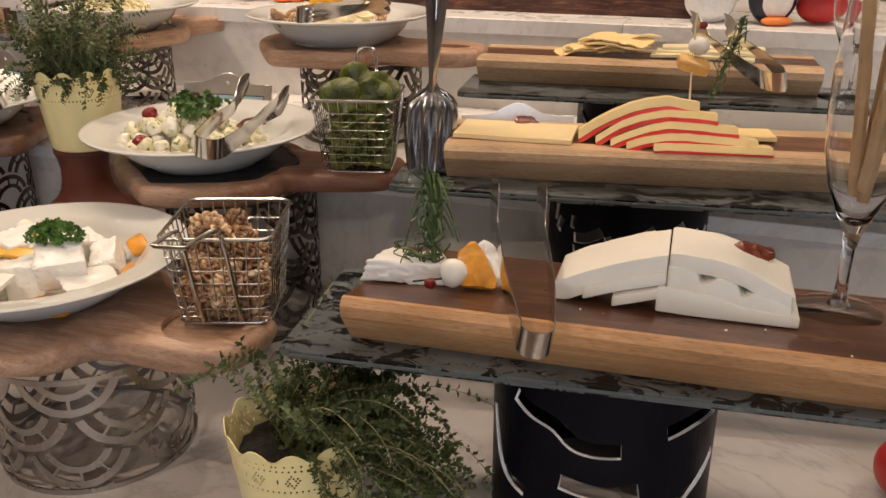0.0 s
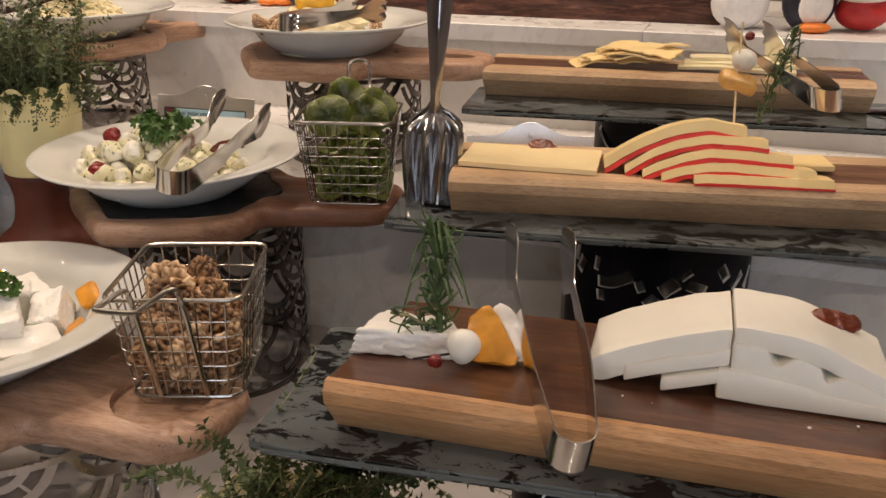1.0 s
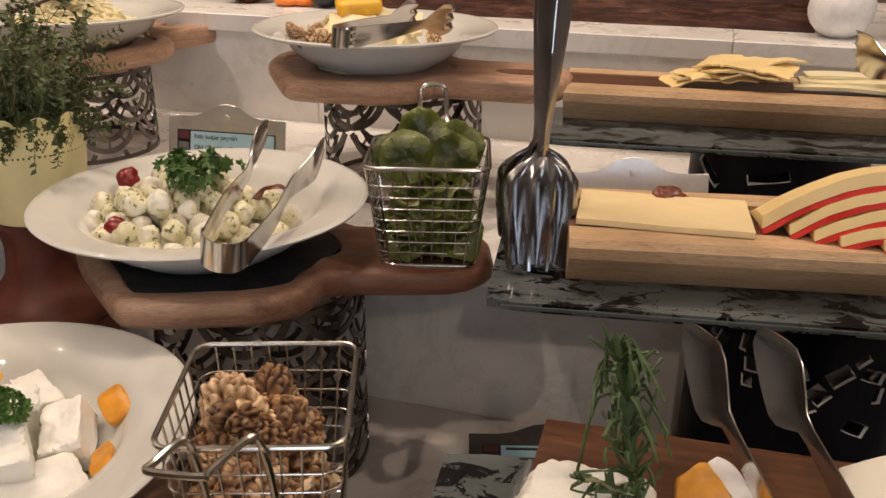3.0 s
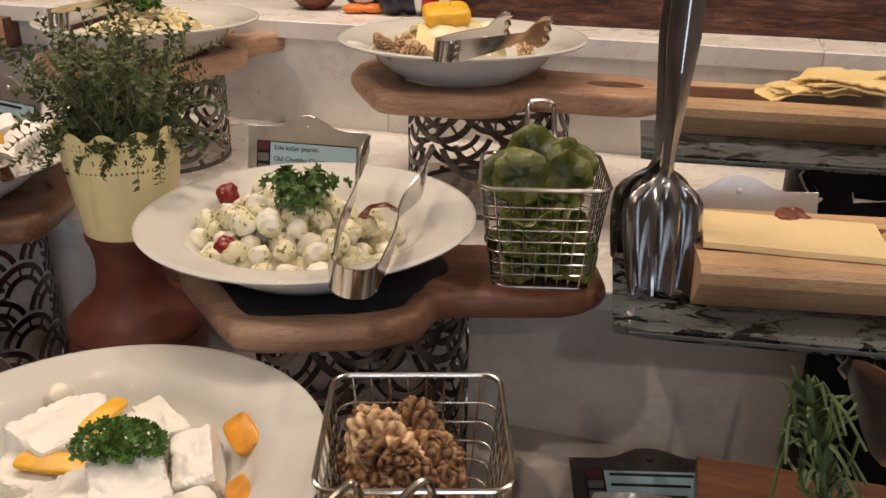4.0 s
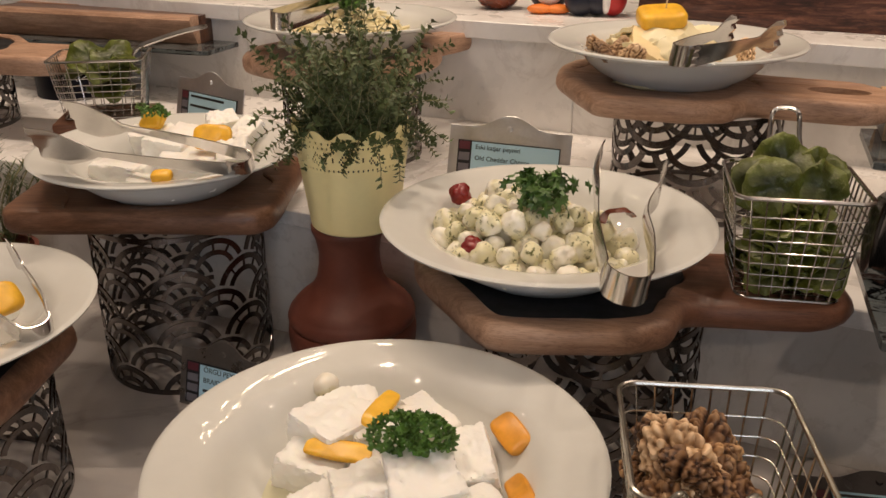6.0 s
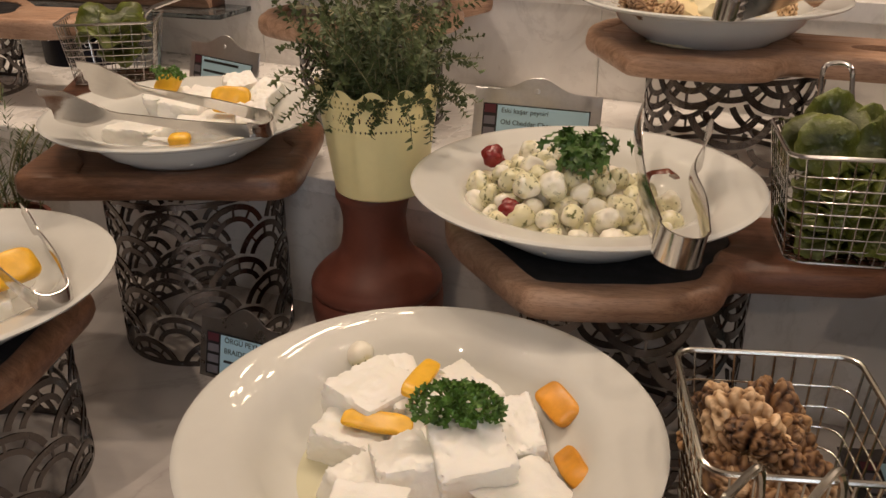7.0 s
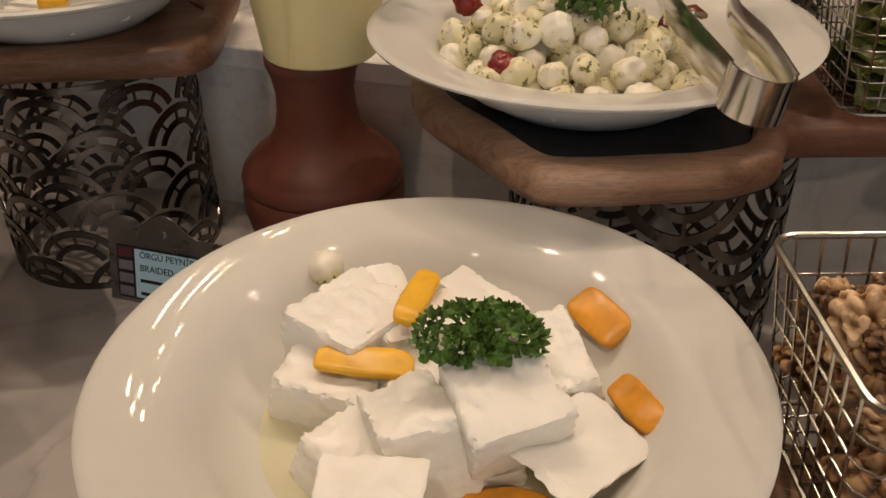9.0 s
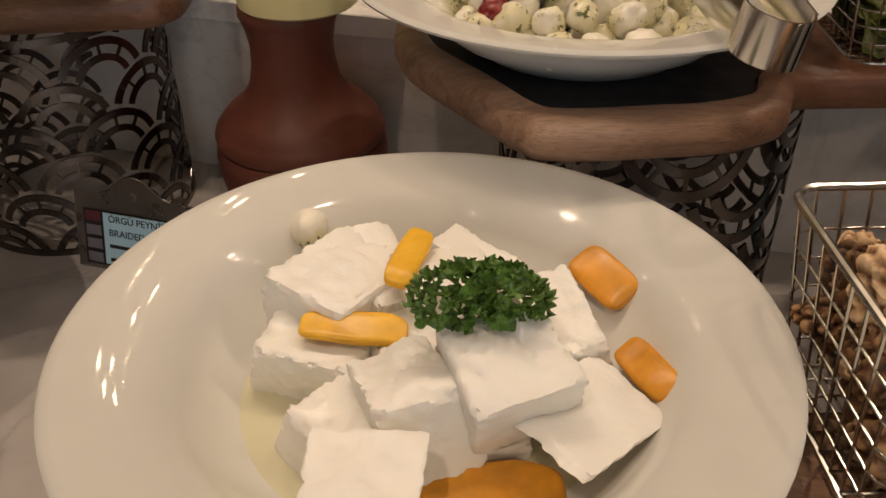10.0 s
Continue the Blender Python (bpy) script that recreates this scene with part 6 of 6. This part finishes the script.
solo("cocktail_stick", tube([(0, 0, 0), (0.004, 0.02, 0.036), (0.009, 0.038, 0.098)], 0.0011, 6), STICK, pose(0.288, 1.004, 1.222), "wooden cocktail stick standing in the golden cheese", "stick", "cocktail sticks")
fruit_piece(pose(0.295, 1.03, 1.262, 30, 20, 0), 0.040, 0.022, 0.014, "amber apricot half on a cocktail stick", 24, AMBER)
solo("mozzarella_ball", ball(0.0125, 3, (1, 1, 0.9)), FETA_SMOOTH, pose(0.302, 1.038, 1.283), "white cheese ball on a cocktail stick", "mozzarella", "garnish balls")
small_red(0.306, 1.042, 1.306, 0.0045, "small red bead on a cocktail stick", RED, (1, 1, 1), "berry", "red_berry")
rosemary(pose(0.318, 1.02, 1.222, -12, 14, 0), 0.10, 14, "dark rosemary sprig standing in the golden cheese", 80, 0.012, 0.02)

# far board with shaved slices
rng = random.Random(33)
for i in range(7):
    sheet(B3 @ pose(0.165 + 0.014 * i * rng.uniform(0.3, 1), 0.066 + rng.uniform(-0.012, 0.012), 0.003 + 0.003 * i, rng.uniform(-5, 5), rng.uniform(-8, 3), rng.uniform(-25, 25)), 0.105, 0.055, 0.002, i + 80, YELLOW if i % 2 else GOLD,
          "thin shaved yellow cheese slice on the far board", 0.006, 30, 0.16, group="shaved cheese slices", ragged=0.006)
for i in range(3):
    sheet(B3 @ pose(0.335 + 0.008 * i, 0.052 + 0.016 * i, 0.001 + 0.004 * i, 0, 0, -6 + 3 * i), 0.15, 0.03, 0.004, i + 90, PALE, "long pale cheese slice on the far board", 0.002, 14, 0.04, group="long pale slices")

# ---------------------------------------------------------------- glasses
def flute(x, y, z, label, sticks=0, s=1.0):
    g = thing("champagne_flute", pose(x, y, z), label, "glass", "champagne flutes")
    foot = [(0.0, 0.0), (0.034, 0.0), (0.0345, 0.0012), (0.03, 0.003), (0.012, 0.006), (0.0, 0.0065)]
    stem = [(0.0, 0.0067), (0.009, 0.0067), (0.0055, 0.012), (0.0045, 0.03), (0.0048, 0.055), (0.0075, 0.0698), (0.0, 0.0698)]
    cup = [(0.0, 0.07), (0.0076, 0.07), (0.015, 0.086), (0.024, 0.108), (0.030, 0.135), (0.0325, 0.165), (0.0325, 0.20), (0.030, 0.245), (0.0292, 0.245), (0.0316, 0.20), (0.0316, 0.165),
           (0.0291, 0.135), (0.0229, 0.108), (0.0135, 0.088), (0.005, 0.078), (0.0, 0.077)]
    for name, prof in (("foot", foot), ("stem", stem), ("bowl", cup)):
        part(name, lathe([(r * s, q * s) for r, q in prof], 56), GLASS, g, auto=60)
    rng = random.Random(7)
    for i in range(sticks):
        a = i * 2.4
        b = Vector((0.004 * math.cos(a), 0.004 * math.sin(a), 0.098 + 0.006 * i))
        e = Vector((0.02 * math.cos(a), 0.02 * math.sin(a), 0.275))
        k = tube(smooth_path([b, b.lerp(e, 0.5) + Vector((0.001, 0.001, 0)), e], 6), 0.0052, 8)
        solo("breadstick", rough_up(k, 0.0012, 160, i), BREAD, pose(x, y, z), "thin baked breadstick standing in a glass", "breadstick", "breadsticks")
    return g


flute(0.337, 0.668, 1.1165, "clear champagne flute holding breadsticks, on the walnut board", 4, 1.05)
flute(0.575, 1.25, 1.1785, "clear champagne flute standing on the glass shelf", 0, 0.9)

# ---------------------------------------------------------------- name signs
def sign(m, w, h, label, lines=(), card=True, lean=-14, metal=STEEL_DULL):
    g = thing("name_sign", m @ pose(0, 0, 0, lean), label, "sign", "steel name signs")
    poly = [(-w / 2, 0), (w / 2, 0), (w / 2, h)]
    for k in range(17):
        s = 1 - 2 * k / 16
        poly.append((s * w * 0.30, h + (0.017 * (0.5 + 0.5 * math.cos(math.pi * s)))))
    poly.append((-w / 2, h))
    bm = prism(poly, 0, 0.0022, 0.0006, 1)
    bmesh.ops.rotate(bm, matrix=Matrix.Rotation(radians(90), 3, "X"), verts=bm.verts)
    part("plate", bm, metal, g, smooth=False)
    foot = box(-w / 2, w / 2, -0.002, 0.045, 0.0, 0.002)
    bmesh.ops.rotate(foot, matrix=Matrix.Rotation(radians(-lean), 3, "X"), verts=foot.verts)
    part("foot", foot, metal, g, smooth=False)
    knob = lathe([(0.0, 0.0), (0.0035, 0.0), (0.003, 0.0015), (0, 0.002)], 16)
    bmesh.ops.rotate(knob, matrix=Matrix.Rotation(radians(90), 3, "X"), verts=knob.verts)
    bmesh.ops.translate(knob, vec=(0, -0.0022, h), verts=knob.verts)
    part("rivet", knob, metal, g)
    if card:
        cw, ch = w * 0.84, h * 0.72
        c = part("card", box(-cw / 2, cw / 2, -0.0034, -0.0024, 0.004, 0.004 + ch), INK, g, "printed card on black backing", smooth=False)
        part("paper", box(-cw / 2 + 0.019, cw / 2 - 0.0012, -0.0038, -0.0034, 0.0055, 0.0025 + ch), LABEL, c, "pale blue paper", smooth=False)
        n = 4
        for k in range(n):
            z1 = 0.0025 + ch - k * ch / n
            part("flag", box(-cw / 2 + 0.002, -cw / 2 + 0.0165, -0.0038, -0.0034, z1 - ch / n * 0.72, z1), MAROON if k == 0 else GREYPRINT, c, smooth=False)
            if k < len(lines):
                words(lines[k], 0.0085, c, pose(-cw / 2 + 0.024, -0.0040, z1 - ch / n * 0.62, 90))
            else:
                part("print_bar", box(-cw / 2 + 0.024, cw / 2 - 0.03 - 0.006 * k, -0.0041, -0.0038, z1 - ch / n * 0.5, z1 - ch / n * 0.25), INK, c, smooth=False)
    return g


sign(pose(-0.367, 1.440, Z1 + 0.001, 0, 0, -14.5), 0.162, 0.080, "brushed steel sign naming an old cheddar cheese", ("Eski ka\u015far peyniri", "Old Cheddar Cheese", "alten Cheddar"))
sign(pose(0.105, 1.19, Z1 + 0.001, 0, 0, -3), 0.158, 0.084, "brushed steel sign with a bare front behind the board", card=False)
# Darker metal than the other signs paints in the shelf's shadow.
sign(pose(0.010, 1.020, Z0 + 0.004, 0, 0, -3), 0.162, 0.080, "steel sign lying back on the counter below a shelf, shade put into its metal", (), lean=-85, metal=GUNMETAL)
sign(pose(-0.85, 1.665, Z1 + 0.001, 0, 0, -32), 0.162, 0.082, "brushed steel sign with a blue printed card", ())
sign(pose(-0.668, 1.165, Z0 + 0.001, 0, 0, -18), 0.115, 0.068, "dark steel sign naming a braided cheese, on the counter", ("\u00d6RG\u00dc PEYN\u0130R", "BRAIDED"), metal=CUT_LIGHTENED)

# ---------------------------------------------------------------- figurines on the ledge
def figurine(x, y, blobs, label, rot=0):
    """One plain glazed shape; each blob is a place, a radius, a squash and a colour."""
    mats = []
    bm = bmesh.new()
    for (bx, by, bz), r, sq, mt in blobs:
        if mt not in mats:
            mats.append(mt)
        k = bmesh.ops.create_icosphere(bm, subdivisions=3, radius=r, matrix=Matrix.Translation((bx, by, bz)) @ Matrix.Diagonal((*sq, 1)))
        for v in k["verts"]:
            for f in v.link_faces:
                f.material_index = mats.index(mt)
    me = bpy.data.meshes.new("ledge_figurine")
    for f in bm.faces:
        f.smooth = True
    bm.to_mesh(me)
    bm.free()
    for mt in mats:
        me.materials.append(mt)
    ob = new("ledge_figurine", me)
    ob.matrix_world = pose(x, y, Z2, 0, 0, rot)
    tagged(ob, label, "figurine", "figurines on the ledge")


figurine(0.462, 1.55, [((0, 0, 0.038), 0.042, (1.05, 1, 0.95), WHITE), ((0, 0, 0.088), 0.034, (1.1, 1, 0.6), YELLOWPAINT), ((0, 0, 0.115), 0.028, (1, 1, 1), WHITE)], "plain white glazed round figurine with a yellow band")
figurine(0.56, 1.525, [((0, 0, 0.045), 0.045, (0.9, 0.8, 1.05), NAVY), ((0.0, -0.012, 0.042), 0.035, (0.85, 0.9, 1.0), WHITE), ((0.0, -0.03, 0.008), 0.02, (1.3, 0.8, 0.42), ORANGEPAINT), ((0, -0.01, 0.085), 0.024, (1.3, 1, 0.5), REDPAINT)], "plain dark and white figurine with orange feet")
figurine(0.64, 1.515, [((0, 0, 0.03), 0.032, (1.3, 1, 0.9), REDPAINT), ((-0.005, -0.01, 0.055), 0.03, (1.4, 1, 0.4), WHITE), ((0.01, 0, 0.075), 0.032, (1.2, 1, 0.9), NAVY)], "plain red, white and dark glazed figurine")
figurine(-0.405, 1.91, [((0, 0, 0.035), 0.042, (1.0, 0.9, 0.9), DATE), ((0, 0, 0.085), 0.03, (1, 1, 1), DATE)], "plain dark red round figurine")
figurine(-0.318, 1.885, [((0, 0, 0.045), 0.04, (0.95, 0.8, 1.1), NAVY), ((0.0, -0.012, 0.042), 0.032, (0.85, 0.9, 1.0), WHITE), ((-0.014, -0.03, 0.008), 0.018, (1.2, 0.9, 0.45), ORANGEPAINT), ((0.016, -0.03, 0.008), 0.018, (1.2, 0.9, 0.45), ORANGEPAINT)], "plain dark and white figurine with orange feet")
figurine(-0.245, 1.84, [((-0.022, 0, 0.024), 0.026, (1, 1, 0.95), NAVY), ((0.006, 0, 0.026), 0.026, (1, 1, 1), NAVY), ((0.03, 0, 0.03), 0.028, (0.8, 1, 1.1), REDPAINT), ((0.018, -0.012, 0.03), 0.02, (0.45, 1, 1.3), WHITE)], "plain dark and red glazed figurine")

# ---------------------------------------------------------------- cluster of small bulbs hung from the ceiling
BULB = glow("warm_bulb", (1.0, 0.80, 0.52), 90.0)
cluster = thing("bulb_cluster", pose(-0.70, 2.26, 2.62), "brass ceiling cluster of small warm bulbs", "ceiling lamp")
part("canopy", lathe([(0, -0.03), (0.05, -0.03), (0.055, -0.01), (0.055, 0.0), (0, 0.0)], 32), WIRE, cluster)
part("rod", tube([(0, 0, -0.03), (0, 0, -0.12)], 0.005, 8), WIRE, cluster)
rng = random.Random(8)
for i in range(17):
    a, q = 2.4 * i, 0.12 * math.sqrt((i + 0.5) / 17)
    e = Vector((q * math.cos(a), q * 1.3 * math.sin(a), -0.13 - rng.uniform(0, 0.06)))
    part("arm", tube(smooth_path([(0, 0, -0.11), e * 0.6 + Vector((0, 0, -0.03)), e], 4), 0.0015, 5), WIRE, cluster)
    bulb = ball(0.006, 2, (1, 1, 1.3))
    bmesh.ops.translate(bulb, vec=e, verts=bulb.verts)
    part("bulb", bulb, BULB, cluster, "small warm bulb")

# ---------------------------------------------------------------- far end of the counter and loose items
glass_shelf(-1.45, 1.975, 1.168, -14, 0.56, 0.15)
black_stand(-1.2, 1.95, Z1, 0.091, 0.085, [(0.012, [(-120, 0.05), (-90, 0.06)]), (0.012, [(-70, 0.04), (-40, 0.06)])])
# Browner wood puts the shade at this end into the board's colour.
long_board(-1.40, 1.985, 1.1765, -12.0, 0.46, 0.12, 0.05, 0.02, PADDLE, WALNUT, "cheese board at the far end, browned to stand for shade")
solo("red_bauble", rough_up(ball(0.032, 3), 0.0006, 60, 2), REDPAINT, pose(0.452, 0.70, Z0 + 0.031), "shiny red ball lying on the counter", "ball")

herb = thing("potted_rosemary", pose(-1.06, 1.385, Z0), "clay pot of dark rosemary standing on the counter", "potted plant")
part("pot", lathe([(0, 0), (0.045, 0), (0.055, 0.075), (0.06, 0.076), (0.06, 0.09), (0.054, 0.09), (0.05, 0.07), (0, 0.07)], 48), CLAY, herb)
rng = random.Random(51)
needles, stems = bmesh.new(), bmesh.new()
for i in range(26):
    a, q = rng.uniform(0, 6.28), rng.uniform(0.005, 0.04)
    p = Vector((q * math.cos(a), q * math.sin(a), 0.07))
    d = Vector((math.cos(a) * rng.uniform(0.1, 0.55), math.sin(a) * rng.uniform(0.1, 0.55), 1)).normalized()
    ln = rng.uniform(0.1, 0.19)
    path = [p + d * ln * k / 10 + Vector((0.006 * math.sin(k * 0.6 + a), 0.006 * math.cos(k * 0.5), 0)) for k in range(11)]
    tube(path, 0.001, 4, bm=stems)
    for k in range(70):
        c = path[0].lerp(path[-1], 0.1 + 0.9 * k / 70)
        b = rng.uniform(0, 6.28)
        leaf_into(needles, c, Vector((math.cos(b), math.sin(b), rng.uniform(0.3, 1.2))), Vector((0, 0, 1)), rng.uniform(0.014, 0.022), 0.0024)
part("stem_growth", stems, STEM, herb, "woody stems", smooth=False)
part("foliage", needles, THYME, herb, "dark green needles", smooth=False)
